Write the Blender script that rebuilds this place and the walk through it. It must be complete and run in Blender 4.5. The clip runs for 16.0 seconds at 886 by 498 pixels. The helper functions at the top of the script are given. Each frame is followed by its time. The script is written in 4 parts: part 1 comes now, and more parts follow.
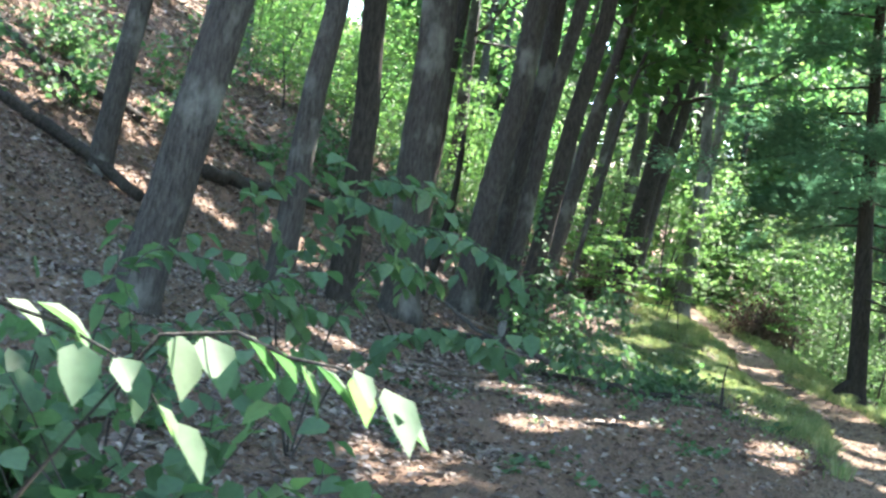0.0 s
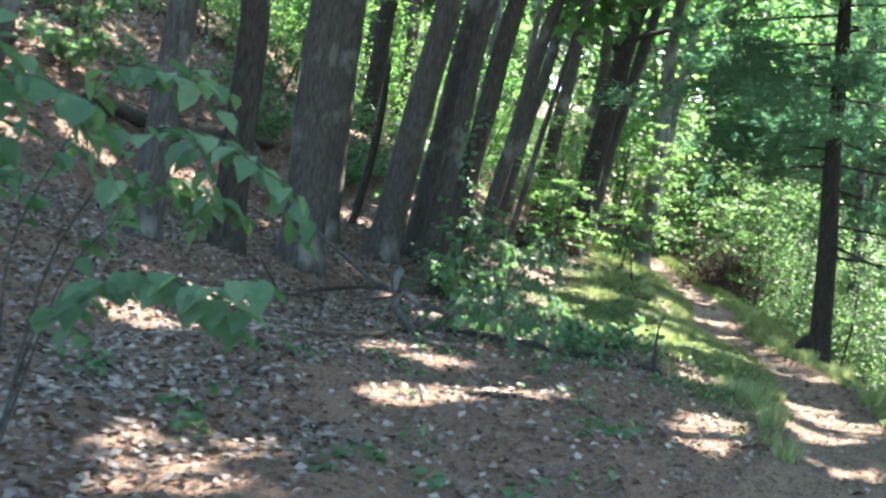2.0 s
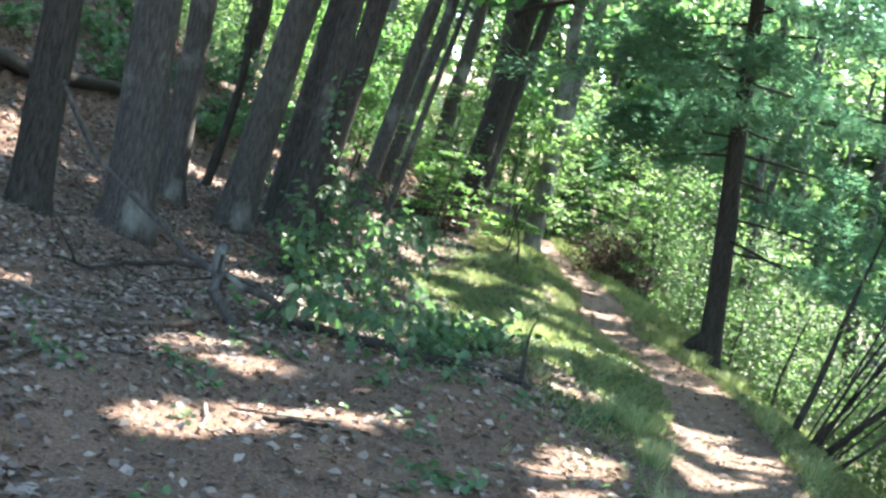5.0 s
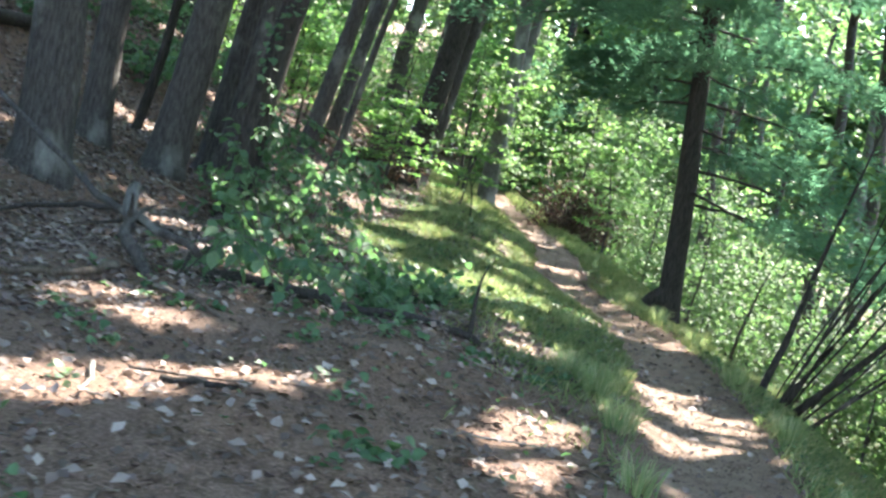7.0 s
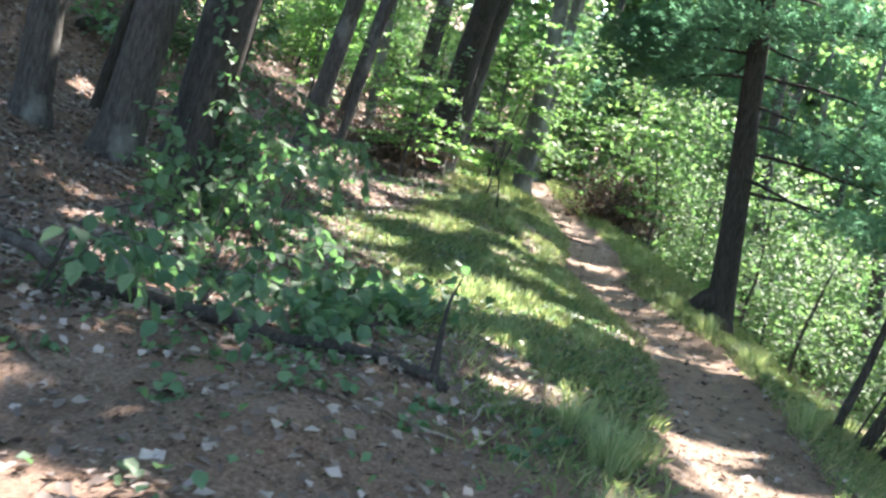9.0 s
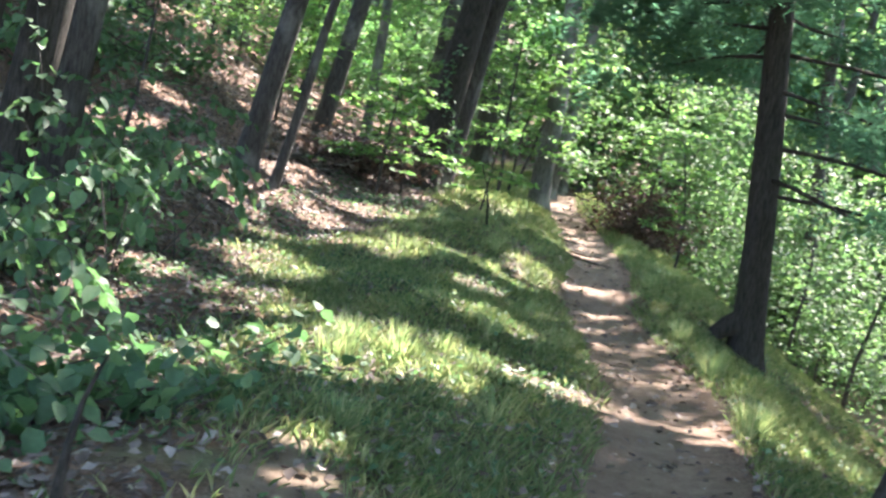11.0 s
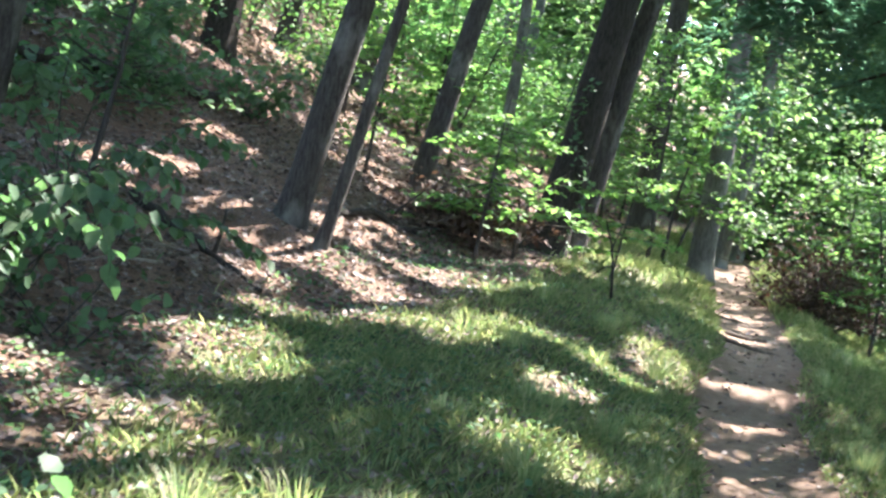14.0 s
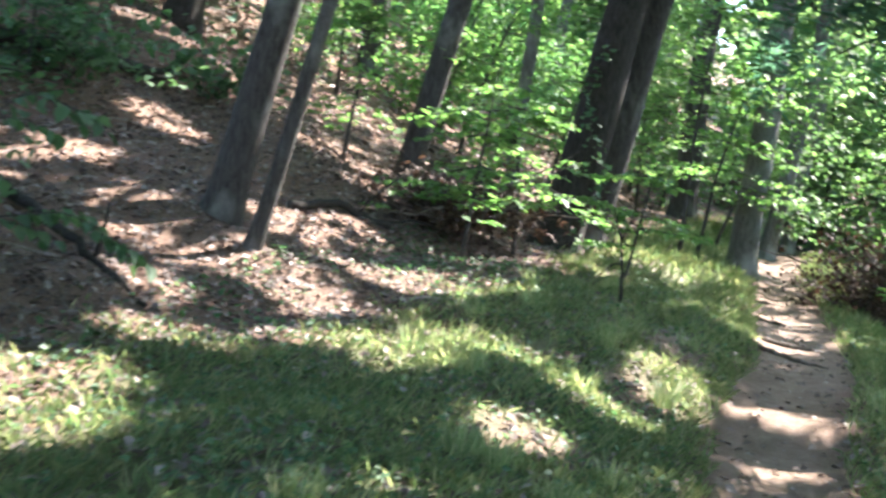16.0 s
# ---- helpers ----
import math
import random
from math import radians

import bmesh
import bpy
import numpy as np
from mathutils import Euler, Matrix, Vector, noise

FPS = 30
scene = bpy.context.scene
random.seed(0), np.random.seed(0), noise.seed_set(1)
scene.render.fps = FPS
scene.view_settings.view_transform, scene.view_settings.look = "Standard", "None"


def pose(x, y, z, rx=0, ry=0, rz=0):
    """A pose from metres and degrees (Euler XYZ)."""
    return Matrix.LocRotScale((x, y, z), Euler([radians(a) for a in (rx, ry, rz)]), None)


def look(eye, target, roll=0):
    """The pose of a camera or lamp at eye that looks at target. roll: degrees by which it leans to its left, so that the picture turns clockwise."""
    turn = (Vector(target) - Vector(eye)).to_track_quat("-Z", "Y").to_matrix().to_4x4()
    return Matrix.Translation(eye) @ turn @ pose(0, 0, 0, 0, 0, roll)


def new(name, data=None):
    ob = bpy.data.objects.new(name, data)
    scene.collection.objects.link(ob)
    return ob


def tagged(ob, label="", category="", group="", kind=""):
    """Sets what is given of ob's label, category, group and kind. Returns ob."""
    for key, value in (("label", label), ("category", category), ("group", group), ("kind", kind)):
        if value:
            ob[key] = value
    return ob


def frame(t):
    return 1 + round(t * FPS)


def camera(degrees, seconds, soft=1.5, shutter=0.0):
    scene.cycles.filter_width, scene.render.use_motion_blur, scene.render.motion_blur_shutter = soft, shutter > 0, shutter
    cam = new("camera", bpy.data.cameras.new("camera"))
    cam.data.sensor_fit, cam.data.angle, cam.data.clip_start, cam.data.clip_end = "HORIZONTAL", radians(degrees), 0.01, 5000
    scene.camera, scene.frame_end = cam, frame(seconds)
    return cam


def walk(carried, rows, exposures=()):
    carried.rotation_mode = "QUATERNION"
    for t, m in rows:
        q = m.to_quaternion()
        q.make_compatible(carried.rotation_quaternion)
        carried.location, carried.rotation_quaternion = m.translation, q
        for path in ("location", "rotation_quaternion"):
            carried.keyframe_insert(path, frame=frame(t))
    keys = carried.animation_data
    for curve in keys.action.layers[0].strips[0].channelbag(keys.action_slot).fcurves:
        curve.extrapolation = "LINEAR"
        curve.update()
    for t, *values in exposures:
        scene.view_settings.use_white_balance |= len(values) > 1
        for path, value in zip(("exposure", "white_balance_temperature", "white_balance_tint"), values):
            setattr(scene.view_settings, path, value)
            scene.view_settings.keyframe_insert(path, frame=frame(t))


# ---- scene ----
cam = camera(42.0, 16.0, 2.6, 0.4)
PATH = [
    (0, (0.318, 0.136, 1.465), (0.291, 2.136, 1.455), 8.79),
    (0.5, (0.519, 0.375, 1.458), (0.493, 2.375, 1.442), 10.31),
    (1, (0.844, 0.972, 1.505), (0.872, 2.971, 1.457), 9.63),
    (1.5, (1.006, 1.629, 1.465), (1.007, 3.627, 1.365), 9.23),
    (2, (1.194, 2.149, 1.424), (1.219, 4.147, 1.338), 8.76),
    (2.5, (1.395, 2.670, 1.449), (1.388, 4.668, 1.367), 8.87),
    (3, (1.435, 3.237, 1.429), (1.465, 5.233, 1.315), 11.71),
    (3.5, (1.588, 3.632, 1.471), (1.638, 5.625, 1.313), 9.68),
    (4, (1.729, 3.846, 1.537), (1.764, 5.843, 1.437), 11.89),
    (4.5, (1.736, 3.940, 1.530), (1.879, 5.933, 1.438), 12.56),
    (4.7, (1.713, 3.992, 1.521), (1.890, 5.982, 1.424), 12.44),
    (6.8, (1.820, 4.793, 1.371), (2.093, 6.769, 1.227), 12.37),
    (7, (1.941, 4.975, 1.351), (2.237, 6.947, 1.193), 12.62),
    (7.5, (2.086, 5.466, 1.357), (2.269, 7.446, 1.149), 11.56),
    (8, (2.280, 5.992, 1.419), (2.425, 7.972, 1.175), 10.89),
    (8.5, (2.535, 6.655, 1.413), (2.758, 8.630, 1.191), 9.78),
    (9, (2.766, 7.240, 1.366), (2.977, 9.219, 1.170), 12.31),
    (9.2, (2.857, 7.395, 1.454), (3.099, 9.372, 1.272), 11.12),
    (11.3, (4.437, 10.246, 1.408), (4.460, 12.236, 1.218), 9.86),
    (11.5, (4.505, 10.447, 1.387), (4.456, 12.436, 1.186), 10.88),
    (12, (4.611, 11.101, 1.400), (4.556, 13.094, 1.240), 11.53),
    (12.5, (4.809, 11.621, 1.398), (4.652, 13.611, 1.274), 9.99),
    (13, (4.952, 12.278, 1.393), (4.811, 14.270, 1.298), 11.45),
    (13.5, (5.202, 12.912, 1.346), (5.080, 14.906, 1.235), 8.80),
    (14, (5.328, 13.512, 1.346), (5.076, 15.492, 1.226), 9.69),
    (14.5, (5.498, 14.030, 1.354), (5.223, 16.007, 1.234), 8.73),
    (15, (5.675, 14.698, 1.365), (5.422, 16.678, 1.255), 9.19),
    (15.5, (5.725, 15.185, 1.317), (5.293, 17.132, 1.169), 10.73),
    (16, (5.828, 15.777, 1.370), (5.482, 17.742, 1.224), 8.58),
]
walk(cam, [(t, look(eye, target, roll)) for t, eye, target, roll in PATH],
     [(0, 3.6, 6450, 10), (4, 3.7, 6450, 11), (9, 3.6, 6450, 15), (12, 3.6, 6350, 18), (16, 3.6, 6250, 16)])

# ---- world, sun ----
SUN_AZ, SUN_EL = 38.0, 52.0   # degrees clockwise from +y, degrees above the horizon
world = bpy.data.worlds.new("sky")
scene.world = world
world.use_nodes = True
wn = world.node_tree.nodes
sky = wn.new("ShaderNodeTexSky")
sky.sky_type, sky.sun_disc = "NISHITA", False
sky.sun_elevation, sky.sun_rotation = radians(SUN_EL), radians(SUN_AZ)
world.node_tree.links.new(sky.outputs[0], wn["Background"].inputs[0])
wn["Background"].inputs[1].default_value = 0.15
sun_dir = Vector((math.sin(radians(SUN_AZ)) * math.cos(radians(SUN_EL)), math.cos(radians(SUN_AZ)) * math.cos(radians(SUN_EL)), math.sin(radians(SUN_EL))))
sun = new("sun", bpy.data.lights.new("sun", "SUN"))
sun.data.energy, sun.data.angle, sun.data.color = 4.0, radians(0.5), (1.0, 0.94, 0.84)
sun.matrix_world = look(sun_dir * 100, (0, 0, 0))


# ---- materials ----
def material(name, rough=0.8, spec=0.3):
    m = bpy.data.materials.new(name)
    m.use_nodes = True
    b = m.node_tree.nodes["Principled BSDF"]
    b.inputs["Roughness"].default_value = rough
    b.inputs["Specular IOR Level"].default_value = spec
    return m, m.node_tree, b


def node(tree, kind, **inputs):
    n = tree.nodes.new(kind)
    for k, v in inputs.items():
        n.inputs[k.replace("_", " ")].default_value = v
    return n


def ramp(tree, source, *stops):
    n = tree.nodes.new("ShaderNodeValToRGB")
    e = n.color_ramp.elements
    while len(e) < len(stops):
        e.new(0.5)
    for el, (pos, col) in zip(e, stops):
        el.position, el.color = pos, (*col, 1)
    tree.links.new(source, n.inputs[0])
    return n.outputs[0]


def mix(tree, fac, a, b, blend="MIX"):
    n = tree.nodes.new("ShaderNodeMix")
    n.data_type, n.blend_type = "RGBA", blend
    for socket, v in ((n.inputs[0], fac), (n.inputs[6], a), (n.inputs[7], b)):
        if isinstance(v, (int, float)):
            socket.default_value = v
        elif isinstance(v, tuple):
            socket.default_value = (*v, 1)
        else:
            tree.links.new(v, socket)
    return n.outputs[2]


def coords(tree, scale, space="Object"):
    c = tree.nodes.new("ShaderNodeTexCoord")
    m = tree.nodes.new("ShaderNodeMapping")
    m.inputs["Scale"].default_value = scale
    tree.links.new(c.outputs[space], m.inputs[0])
    return m.outputs[0]


def noise_tex(tree, vec, scale, detail=4.0, rough=0.55):
    n = node(tree, "ShaderNodeTexNoise", Scale=scale, Detail=detail, Roughness=rough)
    tree.links.new(vec, n.inputs["Vector"])
    return n.outputs["Fac"]


def bump(tree, b, height, strength, dist):
    n = node(tree, "ShaderNodeBump", Strength=strength, Distance=dist)
    tree.links.new(height, n.inputs["Height"])
    tree.links.new(n.outputs[0], b.inputs["Normal"])


def bark(name, dark, light, lichen, patchy=0.5):
    m, t, b = material(name, 0.92, 0.15)
    v = coords(t, (1, 1, 0.16))
    furrow = noise_tex(t, v, 42, 6, 0.7)
    blotch = noise_tex(t, coords(t, (1, 1, 0.6)), 2.2, 4)
    fine = noise_tex(t, coords(t, (1, 1, 1)), 60, 3)
    col = ramp(t, furrow, (0.36, dark), (0.62, light))
    spots = ramp(t, blotch, (patchy, (0, 0, 0)), (patchy + 0.14, (1, 1, 1)))
    col = mix(t, spots, col, lichen)
    col = mix(t, 0.5, col, ramp(t, fine, (0.3, (0.45, 0.45, 0.45)), (0.7, (1, 1, 1))), "MULTIPLY")
    t.links.new(col, b.inputs["Base Color"])
    bump(t, b, furrow, 0.9, 0.03)
    return m


def foliage(name, a, b_, c, through_col, glow=0.5, rough=0.45):
    """Thin leaf: reflects and lets light through; every leaf of a mesh takes its own tint."""
    m, t, b = material(name, rough, 0.35)
    g = t.nodes.new("ShaderNodeNewGeometry")
    col = ramp(t, g.outputs["Random Per Island"], (0.0, a), (0.55, b_), (1.0, c))
    vein = noise_tex(t, coords(t, (1, 1, 1)), 45, 2)
    col = mix(t, 0.35, col, ramp(t, vein, (0.3, (0.55, 0.55, 0.55)), (0.7, (1.15, 1.15, 1.15))), "MULTIPLY")
    t.links.new(col, b.inputs["Base Color"])
    tr = t.nodes.new("ShaderNodeBsdfTranslucent")
    t.links.new(mix(t, 1.0, col, through_col, "MULTIPLY"), tr.inputs["Color"])
    ms = t.nodes.new("ShaderNodeMixShader")
    ms.inputs[0].default_value = glow
    t.links.new(b.outputs[0], ms.inputs[1])
    t.links.new(tr.outputs[0], ms.inputs[2])
    t.links.new(ms.outputs[0], t.nodes["Material Output"].inputs[0])
    return m


BARK = bark("oak_bark", (0.03, 0.027, 0.025), (0.09, 0.084, 0.077), (0.185, 0.188, 0.17), 0.55)
BARK_PALE = bark("smooth_grey_bark", (0.06, 0.06, 0.055), (0.15, 0.15, 0.14), (0.24, 0.245, 0.23), 0.5)
BARK_DARK = bark("dark_furrowed_bark", (0.018, 0.016, 0.014), (0.06, 0.053, 0.046), (0.1, 0.097, 0.085), 0.62)
DEADWOOD = bark("weathered_deadwood", (0.045, 0.034, 0.026), (0.15, 0.12, 0.095), (0.27, 0.24, 0.2), 0.55)
PALEWOOD = bark("bleached_stick", (0.2, 0.17, 0.14), (0.38, 0.33, 0.28), (0.45, 0.42, 0.36), 0.55)
LEAF = foliage("canopy_leaf", (0.04, 0.095, 0.042), (0.062, 0.135, 0.058), (0.10, 0.18, 0.07), (1.9, 2.2, 1.4), 0.5, 0.6)
LEAF_LIGHT = foliage("maple_spray_leaf", (0.055, 0.125, 0.04), (0.088, 0.175, 0.058), (0.14, 0.225, 0.08), (2.0, 2.1, 1.4), 0.5, 0.55)
LEAF_SHRUB = foliage("shrub_leaf", (0.04, 0.085, 0.045), (0.062, 0.12, 0.062), (0.105, 0.165, 0.09), (1.8, 2.1, 1.3), 0.4, 0.6)
LEAF_FAR = foliage("valley_leaf", (0.05, 0.10, 0.045), (0.078, 0.14, 0.06), (0.12, 0.18, 0.075), (1.95, 2.1, 1.5), 0.5, 0.6)
NEEDLE = foliage("pine_needle", (0.062, 0.138, 0.09), (0.085, 0.17, 0.112), (0.11, 0.2, 0.13), (1.8, 2.1, 1.8), 0.5, 0.6)
GRASS = foliage("grass_blade", (0.105, 0.165, 0.08), (0.18, 0.23, 0.118), (0.33, 0.32, 0.2), (1.8, 1.9, 1.3), 0.45, 0.6)
LITTER = foliage("fallen_leaf", (0.055, 0.039, 0.032), (0.13, 0.098, 0.084), (0.3, 0.252, 0.225), (1.08, 1.0, 0.92), 0.12, 0.7)

DEADLEAF = foliage("withered_leaf", (0.035, 0.022, 0.016), (0.075, 0.047, 0.035), (0.14, 0.098, 0.074), (1.2, 1.0, 0.8), 0.15, 0.75)


def soil():
    m, t, b = material("forest_soil", 0.95, 0.15)
    v = coords(t, (1, 1, 1))
    big, mid, fine = noise_tex(t, v, 0.9), noise_tex(t, v, 7, 6, 0.65), noise_tex(t, v, 48, 5, 0.7)
    duff = ramp(t, fine, (0.32, (0.042, 0.027, 0.02)), (0.5, (0.125, 0.082, 0.061)), (0.7, (0.245, 0.175, 0.135)))
    dirt = ramp(t, mid, (0.3, (0.125, 0.087, 0.064)), (0.7, (0.24, 0.178, 0.136)))
    dirt = mix(t, 0.55, dirt, ramp(t, fine, (0.3, (0.5, 0.46, 0.42)), (0.7, (1.1, 1.1, 1.1))), "MULTIPLY")
    moss = ramp(t, fine, (0.3, (0.045, 0.065, 0.026)), (0.7, (0.11, 0.135, 0.06)))
    needles = mix(t, ramp(t, big, (0.45, (0, 0, 0)), (0.65, (0.8, 0.8, 0.8))), duff, mix(t, 0.35, duff, (0.2, 0.11, 0.07)))
    at = t.nodes.new("ShaderNodeAttribute")
    at.attribute_name = "cover"
    sep = t.nodes.new("ShaderNodeSeparateColor")
    t.links.new(at.outputs["Color"], sep.inputs[0])
    col = mix(t, sep.outputs[1], needles, moss)
    col = mix(t, sep.outputs[0], col, dirt)
    t.links.new(col, b.inputs["Base Color"])
    h = mix(t, 0.5, mid, fine)
    bump(t, b, h, 0.8, 0.05)
    return m


SOIL = soil()


# ---- the lie of the land ----
PATH_Y = [-60, -10, 0, 4, 7.2, 10.2, 12.2, 15.5, 18.4, 22, 24.5, 27, 30, 36, 42, 60, 120, 400]
PATH_X = [-22, -3.5, 0.3, 1.74, 2.8, 4.3, 4.95, 5.85, 6.45, 6.75, 6.9, 7.4, 7.6, 7.9, 8.6, 13, 35, 140]
RISE_Y = [-60, 12, 16, 22, 24.3, 24.8, 28, 35, 45, 70, 400]
RISE_Z = [0, 0, -0.12, -0.3, -0.28, -0.14, 0.0, 0.25, 0.6, 1.2, 3.0]
FOOT_Y = [-60, 8, 12, 16, 19, 22, 27, 35, 45, 80, 400]
FOOT_X = [-23, -1.6, -0.6, 0.5, 2.0, 3.0, 3.8, 4.4, 5.0, 16, 140]
rng = np.random.default_rng(7)


def trail(y):
    return np.interp(y, PATH_Y, PATH_X)


def terrain(x, y):
    x, y = np.asarray(x, float), np.asarray(y, float)
    s = x - trail(y)
    d = np.maximum(np.interp(y, FOOT_Y, FOOT_X) - x, 0)
    z = np.interp(y, RISE_Y, RISE_Z) + 0.12 * np.clip(-s - 0.35, 0, 1.6) * np.interp(y, [8, 18, 24], [0.3, 1, 2.0])
    z = z + np.interp(y, [20, 26, 30], [0.24, 0.3, 0.42]) * np.minimum(d, 3.5) + 0.52 * np.clip(d - 3.5, 0, 30) + 0.1 * np.clip(d - 33.5, 0, 60)
    r = np.maximum(s - np.interp(y, [8, 14, 18, 26, 34], [0.55, 0.55, 0.75, 1.15, 0.9]), 0)
    z = z - 0.45 * np.minimum(r, 1.5) - 0.6 * np.clip(r - 1.5, 0, 5) - 0.12 * np.clip(r - 6.5, 0, 12)
    z = z + 0.3 * np.clip(r - 26, 0, 60) - 0.06 * np.exp(-(s / 0.4) ** 2)
    off = np.clip(np.abs(s) - 0.4, 0, 1)
    z = z + off * (0.05 * np.sin(1.9 * x + 0.7 * y) * np.sin(1.3 * y - 0.5 * x) + 0.025 * np.sin(4.7 * x - 2.1 * y + 1))
    return z


def high(x, y):
    return float(terrain(x, y))


def mesh_of(name, verts, faces, mat, smooth=False):
    """A mesh from arrays: verts (n, 3), faces (m, k)."""
    me = bpy.data.meshes.new(name)
    faces = np.asarray(faces, np.int32)
    m, k = faces.shape
    me.vertices.add(len(verts))
    me.vertices.foreach_set("co", np.asarray(verts, np.float32).ravel())
    me.loops.add(m * k)
    me.loops.foreach_set("vertex_index", faces.ravel())
    me.polygons.add(m)
    me.polygons.foreach_set("loop_start", np.arange(0, m * k, k, dtype=np.int32))
    me.polygons.foreach_set("loop_total", np.full(m, k, np.int32))
    me.update(calc_edges=True)
    if smooth:
        me.polygons.foreach_set("use_smooth", np.ones(m, bool))
    me.materials.append(mat)
    return me


def part(name, me, parent, label=""):
    ob = new(name, me)
    ob.parent = parent
    return tagged(ob, label) if label else ob


def turf_edge(y):
    """How far the grass reaches from the trail towards the slope."""
    return np.interp(y, [0, 10, 11.5, 13, 14, 17, 21, 22.5, 24, 28, 34, 40], [0.0, 0.1, 0.8, 1.5, 1.9, 2.7, 3.7, 3.5, 2.8, 2.5, 2.3, 2.0])


def bare(x, y):
    """Worn red-brown earth where the edge of the trail has crumbled."""
    d = np.full(np.shape(x), 9.0)
    for cx, cy, rx, ry in ((5.35, 22.1, 0.4, 0.4), (5.95, 24.2, 0.35, 0.6), (6.2, 26.0, 0.4, 0.9), (5.5, 17.7, 0.45, 0.35), (4.1, 13.9, 0.28, 0.8)):
        d = np.minimum(d, ((x - cx) / rx) ** 2 + ((y - cy) / ry) ** 2)
    return np.clip(1.3 - d, 0, 1)


def make_ground():
    def steps(lo, a, b, hi, fine, n):
        s = np.linspace(0, 1, n) ** 2.2
        return np.concatenate([(a - (a - lo) * s)[:0:-1], np.arange(a, b, fine), b + (hi - b) * s])
    xs, ys = steps(-320, -9, 13, 320, 0.14, 46), steps(-60, -2, 44, 420, 0.18, 46)
    gx, gy = np.meshgrid(xs, ys)
    s = gx - trail(gy)
    near = np.clip((60 - np.hypot(gx - 4, gy - 20)) / 40, 0, 1)
    rough = np.array([noise.noise(Vector((x * 3.1, y * 3.1, 0))) + 0.5 * noise.noise(Vector((x * 8, y * 8, 3))) for x, y in zip(gx.ravel(), gy.ravel())]).reshape(gx.shape)
    gz = terrain(gx, gy) + 0.02 * near * rough
    v = np.stack([gx, gy, gz], -1).reshape(-1, 3)
    ny, nx = gx.shape
    i = (np.arange(ny - 1)[:, None] * nx + np.arange(nx - 1)).ravel()
    me = mesh_of("ground", v, np.stack([i, i + 1, i + nx + 1, i + nx], 1), SOIL, True)
    edge = s + 0.16 * rough
    dirt = np.clip((np.interp(gy, [8, 14, 17, 24, 30], [0.62, 0.6, 0.46, 0.5, 0.6]) - np.abs(edge)) / 0.25, 0, 1) * np.clip((gy - 1) / 9, 0.15, 1)
    dirt = np.maximum(dirt, 0.9 * np.clip(bare(gx, gy) + 0.5 * rough, 0, 1))
    left = turf_edge(gy)
    green = np.clip((left + 0.9 * rough + edge) / 0.5, 0, 1) * np.clip((np.abs(edge) - 0.34) / 0.25, 0, 1) * np.clip((gy - 8) / 5, 0, 1)
    green = np.where(edge > 0.4, np.clip((edge - 0.5) / 0.4, 0, 1) * np.clip(0.5 + 0.9 * rough, 0.1, 1), green)
    cover = np.stack([dirt, green * 0.85, 0 * dirt, 0 * dirt + 1], -1).reshape(-1, 4).astype(np.float32)
    me.color_attributes.new("cover", "FLOAT_COLOR", "POINT").data.foreach_set("color", cover.ravel())
    return tagged(new("ground", me), "brown leaf-strewn forest floor with a trodden dirt trail", "ground", kind="structure")


make_ground()


# ---- leaves ----
def leaf_mesh(name, where, size, mat, tilt=0.6, aspect=0.5, ahead=None, broad=False, droop=0.25):
    """One mesh of many folded leaves at the places given; tilt: how far they turn from level."""
    n = len(where)
    size = np.broadcast_to(size, n)[:, None] * rng.uniform(0.7, 1.25, (n, 1))
    turn = rng.uniform(0, 2 * np.pi, n)
    a = np.stack([np.cos(turn), np.sin(turn), rng.normal(-droop, tilt, n)], 1) if ahead is None else ahead + rng.normal(0, tilt, (n, 3))
    a /= np.linalg.norm(a, axis=1)[:, None]
    up = np.stack([rng.normal(0, tilt, n), rng.normal(0, tilt, n), np.ones(n)], 1)
    b = np.cross(up, a)
    b /= np.linalg.norm(b, axis=1)[:, None] + 1e-9
    c = np.cross(a, b)
    a, b, c = a * size, b * size * aspect, c * size
    if broad:
        rows = [where, where + 0.28 * a + 0.85 * b * 0.6 + 0.1 * c, where + 0.62 * a + 0.75 * b * 0.6 + 0.06 * c, where + a - 0.12 * c, where + 0.62 * a - 0.75 * b * 0.6 + 0.06 * c, where + 0.28 * a - 0.85 * b * 0.6 + 0.1 * c]
        k, f = 6, [[0, 1, 2], [0, 2, 3], [0, 3, 4], [0, 4, 5]]
    else:
        rows = [where, where + 0.45 * a + 0.5 * b + 0.08 * c, where + a - 0.1 * c, where + 0.45 * a - 0.5 * b + 0.08 * c]
        k, f = 4, [[0, 1, 2], [0, 2, 3]]
    v = np.stack(rows, 1).reshape(-1, 3)
    faces = (np.arange(n)[:, None, None] * k + np.array(f)).reshape(-1, 3)
    return mesh_of(name, v, faces, mat)


